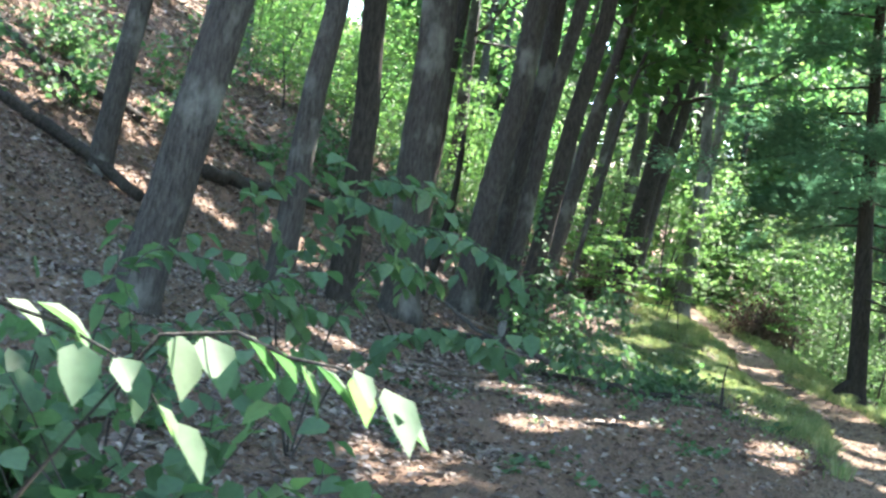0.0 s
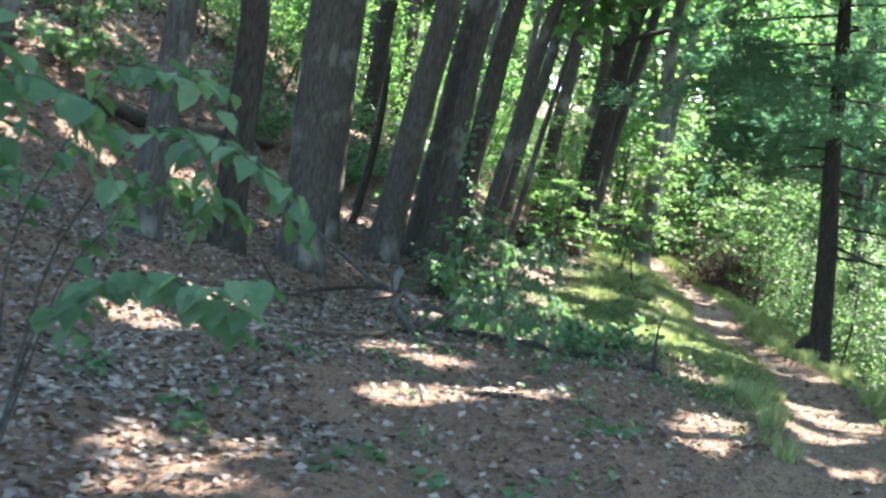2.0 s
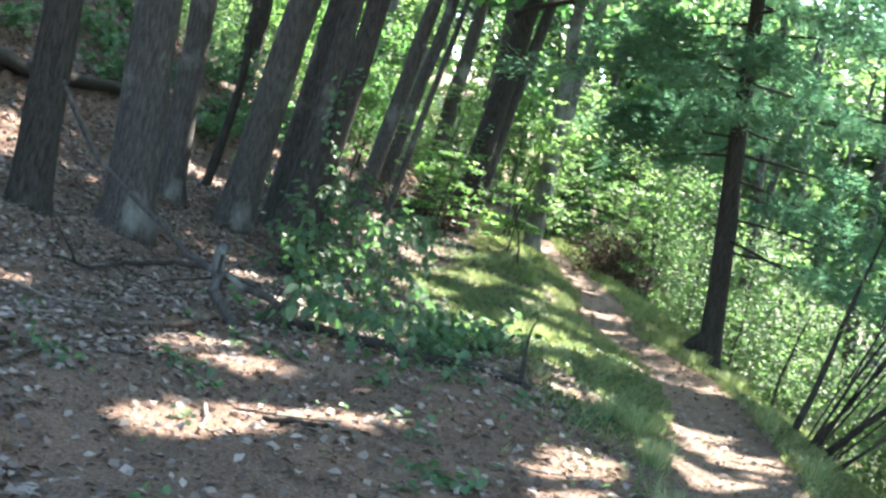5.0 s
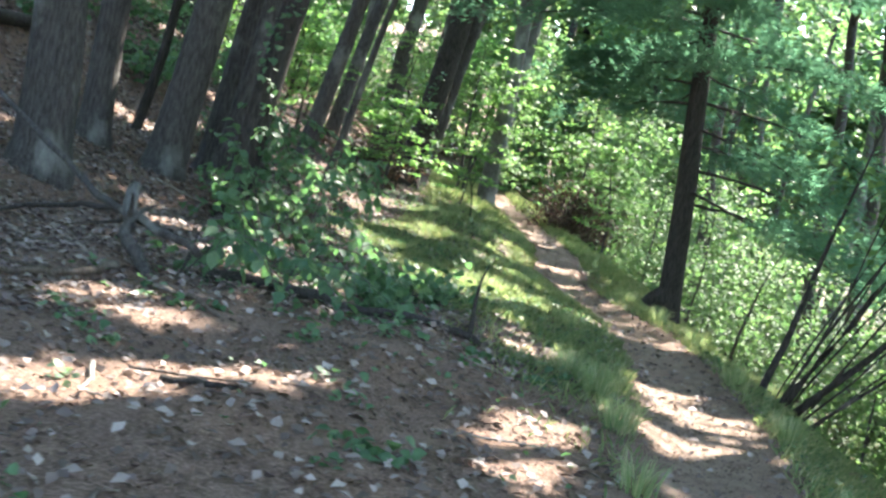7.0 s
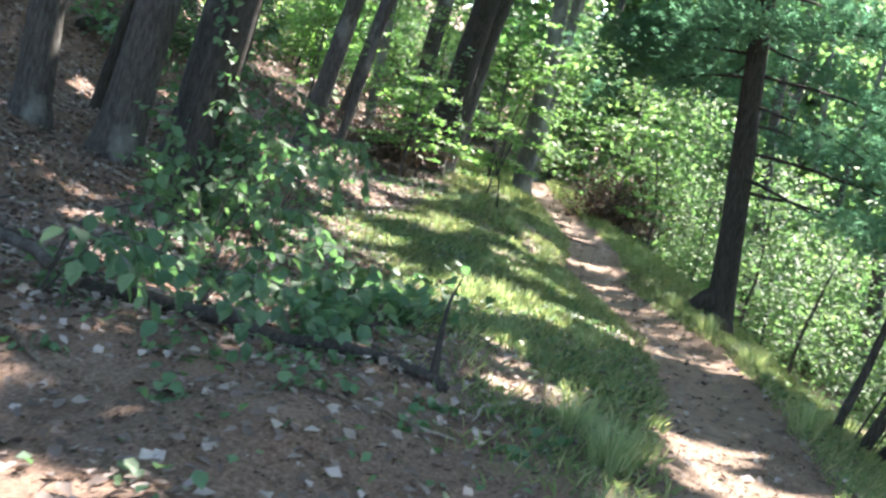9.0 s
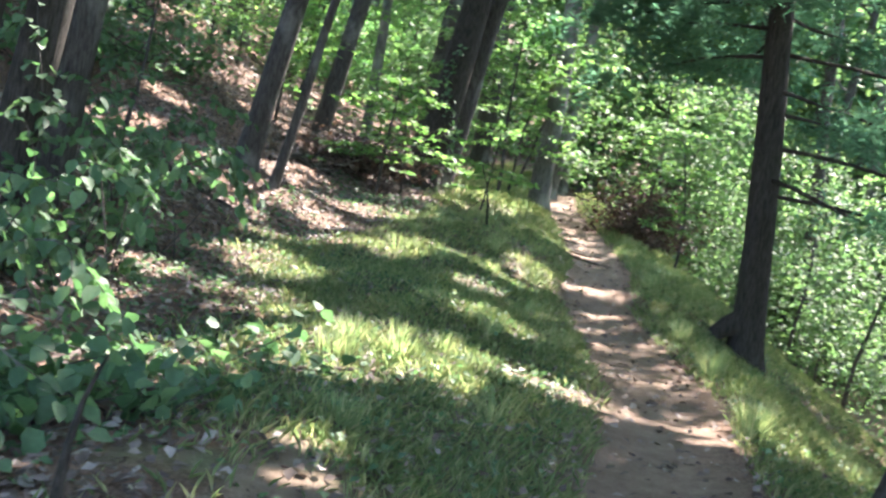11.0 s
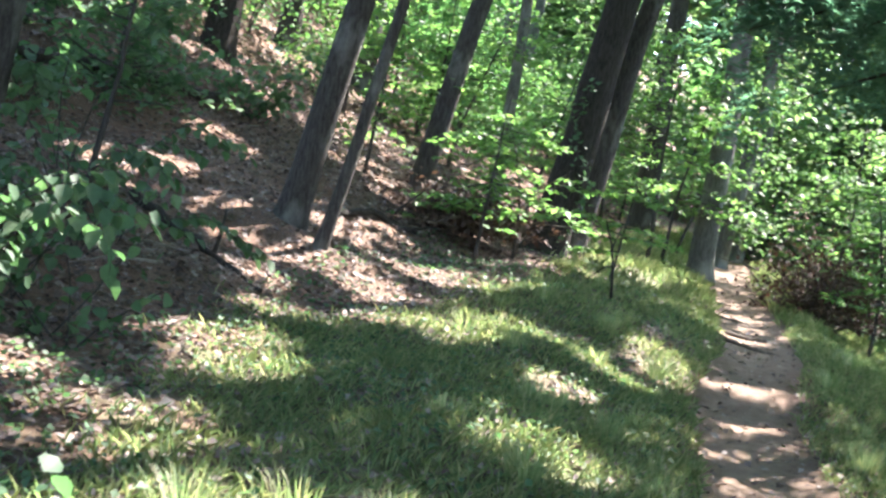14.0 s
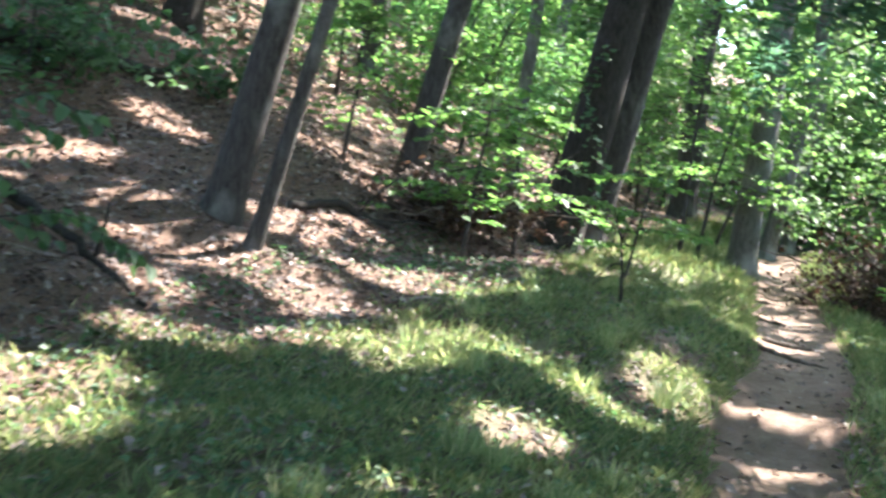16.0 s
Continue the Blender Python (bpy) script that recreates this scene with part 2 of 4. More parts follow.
def sunlit(p, size=0.25, glades=True):
    """Which leaves give way to the sunbeams that reach the bright patches on the ground and the lit glades."""
    d = np.array(sun_dir)
    g = p - d * (p[:, 2:3] / d[2])
    for _ in range(2):
        g = p - d * ((p[:, 2] - terrain(g[:, 0], g[:, 1])) / d[2])[:, None]
    x, y = g[:, 0], g[:, 1]
    wander = 1 + 0.25 * np.sin(5.1 * x + 2.3 * y) * np.sin(4.3 * y - 1.9 * x)
    hit = np.zeros(len(p), bool)
    for cx, cy, rx, ry in GAPS:
        hit |= ((x - cx) / (rx + 0.7 * size)) ** 2 + ((y - cy) / (ry + 0.7 * size)) ** 2 < wander
    side = x - trail(y)
    share = np.full(len(p), 0.11)
    share[(y > 29) & (side < 4)] = 0.55
    share[(y > 34) & (side < 4)] = 0.74
    share[(side > 3.0) & (y > 8)] = 0.74
    share[(y > 44) & (side > 0)] = 0.4
    share[(y > 62) | (side > 24)] = 0.05
    for cx, cy, rx, ry in GLADES:
        share[((x - cx) / rx) ** 2 + ((y - cy) / ry) ** 2 < wander] = 0.9
    tall = p[:, 2] - terrain(p[:, 0], p[:, 1]) > 6
    return hit | (rng.random(len(p)) < np.where(tall & glades, share, 0.05))


# gaps in the canopy: x, y on the ground, half widths
GAPS = [(1.15, 11.9, 0.35, 0.45), (1.3, 9.95, 0.32, 0.25), (1.88, 10.6, 0.42, 0.22), (4.14, 14.05, 0.22, 0.65), (3.5, 10.7, 0.16, 0.4), (3.2, 10.0, 0.12, 0.25)]
GAPS += [(5.2, 13.55, 0.3, 0.14), (5.0, 12.75, 0.3, 0.16), (4.72, 11.55, 0.4, 0.16), (5.25, 12.35, 0.2, 0.12), (4.38, 11.75, 0.14, 0.3), (4.5, 10.2, 0.3, 0.15)]
GAPS += [(4.0, 16.9, 0.55, 0.4), (4.7, 16.8, 0.2, 0.3), (4.0, 16.35, 0.2, 0.15), (4.85, 17.9, 0.2, 0.35), (5.5, 17.7, 0.3, 0.25), (4.2, 17.4, 0.35, 0.2), (2.1, 17.8, 0.3, 0.3), (3.4, 20.3, 0.25, 0.4)]
GAPS += [(3.75, 23.1, 0.4, 0.14), (4.35, 23.3, 0.4, 0.2), (4.8, 24.1, 0.45, 0.3), (5.7, 23.5, 0.35, 0.25), (5.3, 22.2, 0.25, 0.25), (6.1, 24.8, 0.25, 0.45), (7.0, 24.9, 0.4, 0.2), (6.9, 23.6, 0.3, 0.12)]
GAPS += [(4.85, 28.8, 0.5, 0.3), (5.5, 31.2, 0.8, 0.7), (6.5, 33.0, 0.4, 0.6), (7.4, 31.0, 0.3, 0.4), (7.2, 28.4, 0.35, 0.25)]
GAPS += [(-0.95, 13.0, 0.35, 0.3), (-0.9, 11.3, 0.45, 0.3), (0.08, 7.5, 0.22, 0.2), (0.42, 7.85, 0.2, 0.14), (0.3, 7.0, 0.15, 0.1), (-2.75, 13.7, 0.35, 0.3)]
GAPS += [(-4.3, 16.2, 0.4, 0.35), (-3.5, 17.3, 0.4, 0.3), (-2.35, 18.2, 0.3, 0.35), (-0.13, 22.2, 0.4, 0.5), (0.95, 25.0, 0.3, 0.3), (0.5, 24.2, 0.4, 0.25), (0.6, 27.1, 0.4, 0.4), (2.1, 29.1, 0.5, 0.5), (3.1, 29.6, 0.4, 0.4), (1.6, 24.8, 0.3, 0.2), (2.8, 24.7, 0.3, 0.15), (2.5, 26.6, 0.4, 0.3)]
GAPS += [(-0.7, 1.4, 0.5, 0.45), (4.0, 27.6, 0.35, 0.3)]
GAPS += [(3.2, 24.3, 0.5, 0.3), (2.2, 25.9, 0.4, 0.3), (3.6, 25.6, 0.5, 0.3), (1.9, 24.2, 0.35, 0.25), (4.3, 26.2, 0.4, 0.3), (3.0, 26.9, 0.4, 0.3), (3.0, 22.4, 0.4, 0.2), (2.4, 23.3, 0.3, 0.25)]
GAPS += [(2.3, 14.5, 0.35, 0.25), (2.8, 15.5, 0.4, 0.35), (1.6, 15.0, 0.3, 0.3), (1.9, 16.3, 0.4, 0.3), (3.2, 16.2, 0.35, 0.35), (3.4, 18.5, 0.4, 0.5), (3.0, 20.8, 0.35, 0.4), (2.4, 19.0, 0.3, 0.4), (5.2, 20.0, 0.4, 0.4), (0.9, 17.0, 0.3, 0.3)]
# glades where the canopy is thin: x, y, half widths
GLADES = [(-2.0, 34.0, 4.0, 4.0), (3.0, 37.5, 2.5, 2.5), (-4.0, 45.0, 4.0, 4.0), (2.5, 46.0, 3.0, 4.0), (-2.0, 30.5, 2.0, 1.2), (6.5, 41.0, 2.0, 2.5), (5.8, 33.8, 1.2, 1.2), (12.0, 16.0, 2.0, 2.5), (13.0, 22.0, 2.0, 2.5), (12.5, 30.0, 2.0, 2.5), (12.0, 38.0, 2.0, 3.0), (20.0, 28.0, 3.0, 5.0), (-1.0, 53.0, 6.0, 4.0), (-8.0, 40.0, 3.0, 3.0), (7.2, 20.0, 2.0, 3.5)]


def clumps(centre, radius, flat, count, per, spread):
    """Leaf places in layered clumps through a flattened ball."""
    u = rng.normal(0, 1, (count, 3))
    u /= np.linalg.norm(u, axis=1)[:, None]
    c = np.asarray(centre) + u * (rng.uniform(0.25, 1, (count, 1)) ** 0.5) * np.array([radius, radius, radius * flat])
    return np.repeat(c, per, 0) + rng.normal(0, 1, (count * per, 3)) * np.array([spread, spread, spread * 0.35]), c


# ---- trees ----
def tube(points, radii, sides=8, bend=0.0):
    """Verts and faces of a tapering round limb along points."""
    pts = np.asarray(points, float)
    tang = np.gradient(pts, axis=0)
    tang /= np.linalg.norm(tang, axis=1)[:, None]
    ref = np.where(np.abs(tang[:, 2:3]) > 0.9, [[1.0, 0, 0]], [[0, 0, 1.0]])
    e1 = np.cross(tang, ref)
    e1 /= np.linalg.norm(e1, axis=1)[:, None]
    e2 = np.cross(tang, e1)
    ang = np.linspace(0, 2 * np.pi, sides, endpoint=False)
    r = np.asarray(radii, float)[:, None]
    if bend:
        r = r * (1 + bend * np.sin(3 * ang + 0.7) + bend * 0.7 * np.sin(5 * ang + np.arange(len(pts))[:, None] * 0.4) + rng.normal(0, bend * 0.35, (len(pts), sides)))
    ring = pts[:, None] + e1[:, None] * (np.cos(ang) * r)[..., None] + e2[:, None] * (np.sin(ang) * r)[..., None]
    n = len(pts)
    i, j = np.meshgrid(np.arange(n - 1), np.arange(sides), indexing="ij")
    a, b = (i * sides + j).ravel(), (i * sides + (j + 1) % sides).ravel()
    faces = np.stack([a, b, b + sides, a + sides], 1)
    verts = np.concatenate([ring.reshape(-1, 3), pts[:1], pts[-1:]])
    k = np.arange(sides)
    low = np.stack([(k + 1) % sides, k, 0 * k + n * sides, 0 * k + n * sides], 1)
    top = np.stack([k + (n - 1) * sides, (k + 1) % sides + (n - 1) * sides, 0 * k + n * sides + 1, 0 * k + n * sides + 1], 1)
    return verts, np.concatenate([faces, low, top])


def limb_mesh(name, tubes, mat):
    """Several limbs that grow as one, in one mesh."""
    vs, fs, at = [], [], 0
    for v, f in tubes:
        vs.append(v)
        fs.append(f + at)
        at += len(v)
    f = np.concatenate(fs)
    v = np.concatenate(vs)
    me = bpy.data.meshes.new(name)
    me.from_pydata(v.tolist(), [], [tuple(q) if q[2] != q[3] else tuple(q[:3]) for q in f.tolist()])
    me.polygons.foreach_set("use_smooth", np.ones(len(me.polygons), bool))
    me.materials.append(mat)
    return me


def bent(start, direction, length, n, wobble, sag=0.0):
    """Points along a limb that wanders as it grows."""
    p, d = np.array(start, float), np.array(direction, float)
    d /= np.linalg.norm(d)
    out = [p.copy()]
    for _ in range(n):
        d = d + rng.normal(0, wobble, 3) + np.array([0, 0, -sag])
        d /= np.linalg.norm(d)
        p = p + d * length / n
        out.append(p.copy())
    return np.array(out)


def tree(x, y, lean_x, lean_y, radius, height=15.0, mat=None, leaf=None, crown=4.4, clump=98, low=0.5, hang=0.75, label="", sink=0.25, sides=14, grain=1.3):
    """A woodland tree: flared, leaning, slightly wandering trunk, limbs and a ragged crown of leaf clumps."""
    base = new("tree")
    base.location = (x, y, high(x, y))
    n = 22
    h = np.linspace(-sink, height, n)
    h[1:7] = [0.0, 0.12, 0.3, 0.6, 1.1, 1.8]
    h[7:] = np.linspace(2.6, height, n - 7)
    wav = rng.uniform(0, 6.28, 4)
    amp = 0.05 * np.clip(h / 4, 0, 1)
    px = lean_x * h + amp * np.sin(0.9 * h + wav[0]) + 0.5 * amp * np.sin(2.1 * h + wav[1])
    py = lean_y * h + amp * np.sin(0.8 * h + wav[2])
    rad = radius * np.interp(h, [-1, 0, 0.15, 0.4, 0.9, 2.5, height], [1.6, 1.4, 1.2, 1.08, 1.02, 0.95, 0.3])
    pts = np.stack([px, py, h], 1)
    part("trunk", limb_mesh("trunk", [tube(pts, rad, sides, 0.05)], mat or BARK), base)
    tips = []
    for k in range(7):
        q = rng.uniform(low, 0.95)
        at = np.array([np.interp(q * height, h, px), np.interp(q * height, h, py), q * height])
        a = rng.uniform(0, 6.28)
        arm = bent(at, (math.cos(a), math.sin(a), rng.uniform(0.15, 0.8)), crown * rng.uniform(0.6, 1.0), 6, 0.14)
        part("limb", limb_mesh("limb", [tube(arm, np.linspace(radius * 0.28, 0.012, 7), 6)], mat or BARK), base)
        tips.append(arm[3:])
    top = np.array([px[-1], py[-1], height - crown * hang])
    where, _ = clumps(top, crown, hang, clump, 26, 0.42)
    extra = np.repeat(np.concatenate(tips), 30, 0)
    where = np.concatenate([where, extra + rng.normal(0, 0.38, extra.shape)])
    world_at = where + np.array(base.location)
    keep = ~sunlit(world_at, 0.28 * grain)
    part("crown", leaf_mesh("crown", where[keep], 0.28 * grain, leaf or LEAF, 0.5, 0.75), base)
    return tagged(base, label or "tall straight hardwood with grey-brown furrowed bark leaning slightly", "tree", "woodland trees")


LEANING = "hardwood with grey-brown furrowed bark leaning downhill"
tree(-1.86, 14.51, 0.042, 0.013, 0.164, label="grey hardwood with patchy pale lichen on its bark")
tree(-1.15, 15.59, -0.029, -0.007, 0.181, mat=BARK_DARK, label="dark straight hardwood with a knotty trunk")
tree(-0.40, 16.75, -0.036, -0.006, 0.255, 18, label="stout pale grey oak with finely furrowed bark", crown=4.2)
tree(-0.37, 19.37, -0.025, -0.003, 0.173, label="dark slim hardwood close behind a stout oak")
tree(0.50, 19.45, 0.098, 0.006, 0.225, 18, crown=5.0, clump=120, label=LEANING)
tree(0.96, 20.91, 0.080, 0.002, 0.190, label=LEANING)
tree(1.16, 20.1, 0.105, 0.008, 0.15, label=LEANING)
tree(1.43, 18.3, 0.105, 0.010, 0.155, mat=BARK_DARK, label="dark-barked hardwood leaning downhill, ivy leaves at its foot")
twin = tree(4.62, 31.0, 0.135, 0.008, 0.285, 14, BARK_DARK, label="dark twin-stemmed tree with shaggy bark beside the trail")
tree(5.0, 31.6, 0.15, 0.011, 0.18, 13, BARK, label="paler second stem leaning beside a dark trunk")
tree(-2.56, 10.6, 0.171, 0.046, 0.205, label="leaning hardwood with a pale streak along the trunk")
tree(-4.7, 15.8, 0.079, 0.026, 0.15, label="slim grey hardwood on the slope")
tree(2.2, 25.2, 0.158, 0.05, 0.148, crown=5.6, clump=170, label="smooth dark hardwood leaning over leaf litter")
tree(2.66, 24.82, 0.17, 0.05, 0.062, 9, crown=2.0, clump=30, label="slender leaning young hardwood")
tree(-0.8, 30.6, 0.050, 0.022, 0.23, mat=BARK_DARK, label="stout dark tree on the slope")
tree(2.72, 29.9, 0.15, 0.033, 0.150, label=LEANING)
tree(7.38, 35.71, -0.007, 0.001, 0.227, mat=BARK_PALE, label="straight pale grey tree beside the trail")
for x, y, lx, r in ((1.80, 47.5, 0.0, 0.17), (2.24, 49.5, 0.047, 0.18), (0.23, 53.3, 0.0, 0.25), (6.46, 43.7, -0.015, 0.30), (-2.31, 44.6, 0.01, 0.27), (8.23, 40.7, 0.083, 0.17), (8.95, 43.6, 0.047, 0.15), (3.32, 35.6, 0.0, 0.12), (4.65, 41.5, 0.072, 0.27), (9.6, 46.0, -0.08, 0.26)):
    tree(x, y, lx, 0.0, r, rng.uniform(13, 17), BARK_PALE if r < 0.2 else BARK, low=0.35, sides=10, label="tall grey hardwood among the woodland trees")
bough = np.array([(4.95, 30.95, 5.75), (5.41, 30.88, 6.04), (6.56, 30.6, 6.49), (7.49, 30.33, 6.84), (8.21, 30.05, 7.4), (8.6, 29.85, 7.95)]) - np.array(twin.location)
part("limb", limb_mesh("limb", [tube(bough, [0.09, 0.075, 0.06, 0.05, 0.035, 0.012], 8, 0.05)], BARK_DARK), twin, "long bare limb reaching over the trail")


# ---- the woods further off ----
def wood(count, box, keep_out, low, leaf, label, mats, hang=0.75, grain=1.0, clump=72):
    made = 0
    while made < count:
        x, y = rng.uniform(box[0], box[1]), rng.uniform(box[2], box[3])
        if keep_out(x, y):
            continue
        made += 1
        tree(x, y, rng.normal(0.03, 0.04), rng.normal(0, 0.03), rng.uniform(0.1, 0.26), rng.uniform(12, 17) + (4 if x > 8 else 0), mats[made % len(mats)], leaf, rng.uniform(3.6, 4.6), clump, low, hang, label, sides=8, grain=grain)


hill = "slim hardwood on the wooded slope"
wood(26, (-26, 3, 26, 66), lambda x, y: x > trail(y) - 6 or (abs(x + 2) < 4 and y < 36) or x > 0.16 * y - 6, 0.3, LEAF, hill, (BARK, BARK_PALE, BARK), grain=1.35)
wood(14, (-20, -3, -12, 24), lambda x, y: x > -5 or (x > -9 and y > 4), 0.4, LEAF, hill, (BARK, BARK_DARK))
wood(24, (4, 34, 44, 76), lambda x, y: abs(x - trail(y)) < 2.0, 0.15, LEAF_FAR, "tall tree in the valley woods", (BARK, BARK_PALE), 1.2, 1.5)
wood(26, (9, 36, 0, 60), lambda x, y: x < trail(y) + 7 or x - trail(y) > 26, 0.1, LEAF_FAR, "leafy tree on the lower slope", (BARK, BARK_PALE), 1.35, 1.2)
wood(8, (-4, 12, -22, -6), lambda x, y: abs(x - trail(y)) < 2.5, 0.4, LEAF, hill, (BARK,))
wood(34, (-30, 70, 62, 100), lambda x, y: False, 0.05, LEAF_FAR, "distant leafy tree closing the view", (BARK,), 1.5, 2.2, 110)
wood(26, (-4, 44, 56, 82), lambda x, y: False, 0.05, LEAF_FAR, "distant leafy tree behind the bend", (BARK,), 1.6, 2.2, 120)
wood(12, (30, 60, 10, 62), lambda x, y: False, 0.05, LEAF_FAR, "distant leafy tree across the valley", (BARK,), 1.5, 2.2, 110)


# added trees, trunks mostly out of view; their crowns keep sun off the trail
for x, y in ((5.5, -1.0), (7.2, 3.5), (8.3, 7.5), (9.5, 11.5), (8.9, 13.4), (12.0, 15.0), (13.6, 17.6), (14.6, 21.6), (15.6, 26.0), (16.2, 30.5), (17.0, 35.0), (15.5, 40.0), (18.0, 24.0), (19.0, 29.0), (12.4, 19.0), (13.2, 21.5), (12.0, 16.4)):
    tree(x, y, -0.3 if x in (12.4, 13.2) or y == 16.4 else rng.normal(-0.1, 0.03), rng.normal(0, 0.03), 0.2, 18.5, BARK, LEAF, 5.2, 175, 0.5, 0.6, "tall hardwood added below the trail, mostly out of view, to shade it", sides=10, grain=1.1)


for x, y in ((12.5, 53.0), (14.6, 56.5), (16.8, 53.5), (15.2, 62.0), (18.6, 60.0), (11.4, 58.5), (20.5, 56.0), (17.0, 66.0), (13.0, 66.0)):
    tree(x, y, 0.0, 0.0, 0.2, 16.5, BARK, LEAF_FAR, 4.4, 150, 0.05, 1.7, "leafy tree closing the view where the trail bends", sides=8, grain=1.7)


def sapling(x, y, h, reach, sprays, leaf, label, size=0.10, low=0.3, per=34, flat=0.12, lean=0.1, near=False):
    """An understorey sapling: a thin stem and level sprays of leaves on fine twigs."""
    base = new("sapling")
    base.location = (x, y, high(x, y))
    stem = bent((0, 0, -0.1), (rng.normal(lean, 0.08), rng.normal(0, 0.08), 1), h, 8, 0.06)
    part("stem", limb_mesh("stem", [tube(stem, np.linspace(0.012 + 0.008 * h, 0.006, 9), 6)], BARK), base)
    tubes, spots = [], []
    for _ in range(sprays):
        q = rng.uniform(low, 1.0)
        at = np.array([np.interp(q * 8, range(9), stem[:, k]) for k in range(3)])
        a = rng.uniform(0, 6.28)
        arm = bent(at, (math.cos(a), math.sin(a), rng.uniform(-0.12, 0.2)), reach * rng.uniform(0.5, 1.0) * (1.25 - 0.6 * q), 5, 0.12, 0.03)
        tubes.append(tube(arm, np.linspace(0.011 if near else 0.007, 0.002, 6), 4))
        if near:
            part("twig", limb_mesh("twig", tubes[-1:], BARK), base)
        s = np.repeat(arm[1:], per // 5 + 1, 0)
        w = (0.075 if near else 0.16) * reach * np.linspace(1.1, 0.8, len(s))[:, None]
        spots.append(s + rng.normal(0, 1, s.shape) * w * np.array([1, 1, flat * 2]))
    if not near:
        tagged(part("brushwood", limb_mesh("brushwood", tubes, BARK), base), kind="stuff")
    spots = np.concatenate(spots)
    if not near:
        spots = spots[~sunlit(spots + np.array(base.location), 0.15, False)]
    part("foliage", leaf_mesh("foliage", spots, size, leaf, 0.2 if near else 0.32, 0.7), base)
    return tagged(base, label, "sapling", "understorey saplings")


YOUNG = "young maple with level sprays of bright green leaves"
for x, y, h, reach, n in ((3.9, 27.9, 2.3, 1.6, 16), (4.3, 29.2, 2.0, 1.5, 14), (5.6, 28.6, 1.5, 1.0, 9), (4.0, 34.0, 3.6, 2.0, 26), (6.3, 34.0, 4.6, 2.0, 26), (7.0, 38.0, 4.2, 2.0, 26), (2.0, 29.5, 2.6, 1.6, 18), (2.2, 36.5, 4.0, 2.0, 22), (0.2, 40.0, 4.5, 2.2, 24), (-2.6, 28.0, 3.6, 2.0, 22), (5.4, 42.0, 4.4, 2.2, 26), (-4.4, 40.0, 4.5, 2.4, 24), (-6.5, 31.0, 4.0, 2.2, 22), (9.8, 36.0, 4.4, 2.2, 26), (9.8, 32.2, 3.0, 1.6, 24), (6.6, 35.2, 3.6, 1.7, 26)):
    sapling(x, y, h, reach, n, LEAF_LIGHT, YOUNG, 0.115, per=52, flat=0.06, near=True)
for _ in range(95):
    y = rng.uniform(13, 48)
    x = trail(y) + rng.uniform(2.6, 14) + (2.0 if 17 < y < 27 else 0)
    sapling(x, y, rng.uniform(2.2, 5.0), rng.uniform(1.3, 2.2), 24, LEAF_FAR, "leafy green bush on the bank below the trail", 0.13, 0.1, 64, 0.5)
for _ in range(84):
    y = rng.uniform(35, 66)
    x = min(0.16 * y - 4.0, 4.0) - rng.uniform(0, 20) * (y / 66)
    sapling(x, y, rng.uniform(2.0, 4.5), rng.uniform(1.3, 2.2), 20, LEAF_LIGHT if rng.random() < 0.5 else LEAF, "leafy understorey sapling on the slope", 0.16, 0.1, 36, 0.4)


for _ in range(40):
    y = rng.uniform(42, 58)
    x = rng.uniform(3, 20)
    sapling(x, y, rng.uniform(3.5, 7.0), rng.uniform(1.6, 2.6), 30, LEAF_FAR, "tall leafy sapling where the trail bends out of sight", 0.2, 0.05, 40, 0.5)


# ---- pine beside the trail ----
def pine(x, y):
    base = new("pine_tree")
    base.location = (x, y, high(x, y))
    h = np.array([-0.4, 0, 0.2, 0.5, 0.9, 1.5, 2.5, 4, 6, 9, 13])
    pts = np.stack([-0.085 * h + 0.02 * np.sin(h), 0.01 * h, h], 1)
    part("trunk", limb_mesh("trunk", [tube(pts, 0.19 * np.array([1.7, 1.5, 1.3, 1.15, 1.05, 1, 0.95, 0.85, 0.7, 0.5, 0.15]), 14, 0.06)], BARK_DARK), base)
    root = bent((-0.02, 0, 0.6), (-1, -0.15, -0.15), 0.8, 5, 0.06, 0.2)
    part("root", limb_mesh("root", [tube(root, [0.16, 0.16, 0.135, 0.1, 0.065, 0.03], 12, 0.1)], BARK_DARK), base, "thick gnarled root reaching into the bank")
    spots, ways = [], []
    for k in range(64):
        q = 2.2 + 11 * (k / 64) ** 1.15
        a = k * 2.4 + rng.normal(0, 0.3)
        long = rng.uniform(2.2, 4.2) * np.interp(q, [2, 5, 13], [1.0, 1.1, 0.35])
        if math.cos(a) < 0.3 and q < 4.5:
            q, long = q + 1.6, long * 0.65
        arm = bent((-0.085 * q, 0.01 * q, q), (math.cos(a), math.sin(a), 0.0), long, 8, 0.07, 0.035)
        part("branch", limb_mesh("branch", [tube(arm, np.linspace(0.032, 0.006, 9), 5)], BARK_DARK), base)
        for j in range(3, 9):
            for side in range(8):
                b = a + rng.uniform(-1.3, 1.3)
                tw = arm[j] + np.array([math.cos(b), math.sin(b), rng.uniform(-0.45, 0.2)]) * rng.uniform(0.05, 0.8)
                m = 30
                spots.append(tw + rng.normal(0, 1, (m, 3)) * np.array([0.12, 0.12, 0.09]))
                ways.append(np.repeat([[math.cos(b), math.sin(b), 0.1]], m, 0))
    w, ways = np.concatenate(spots), np.concatenate(ways)
    keep = ~sunlit(w + np.array(base.location), 0.15, False)
    part("needles", leaf_mesh("needles", w[keep], 0.165, NEEDLE, 0.5, 0.052, ways[keep]), base, "soft blue-green needle tufts")
    return tagged(base, "dark-trunked white pine with soft drooping needles on the bank", "pine tree")


pine(8.97, 24.3)


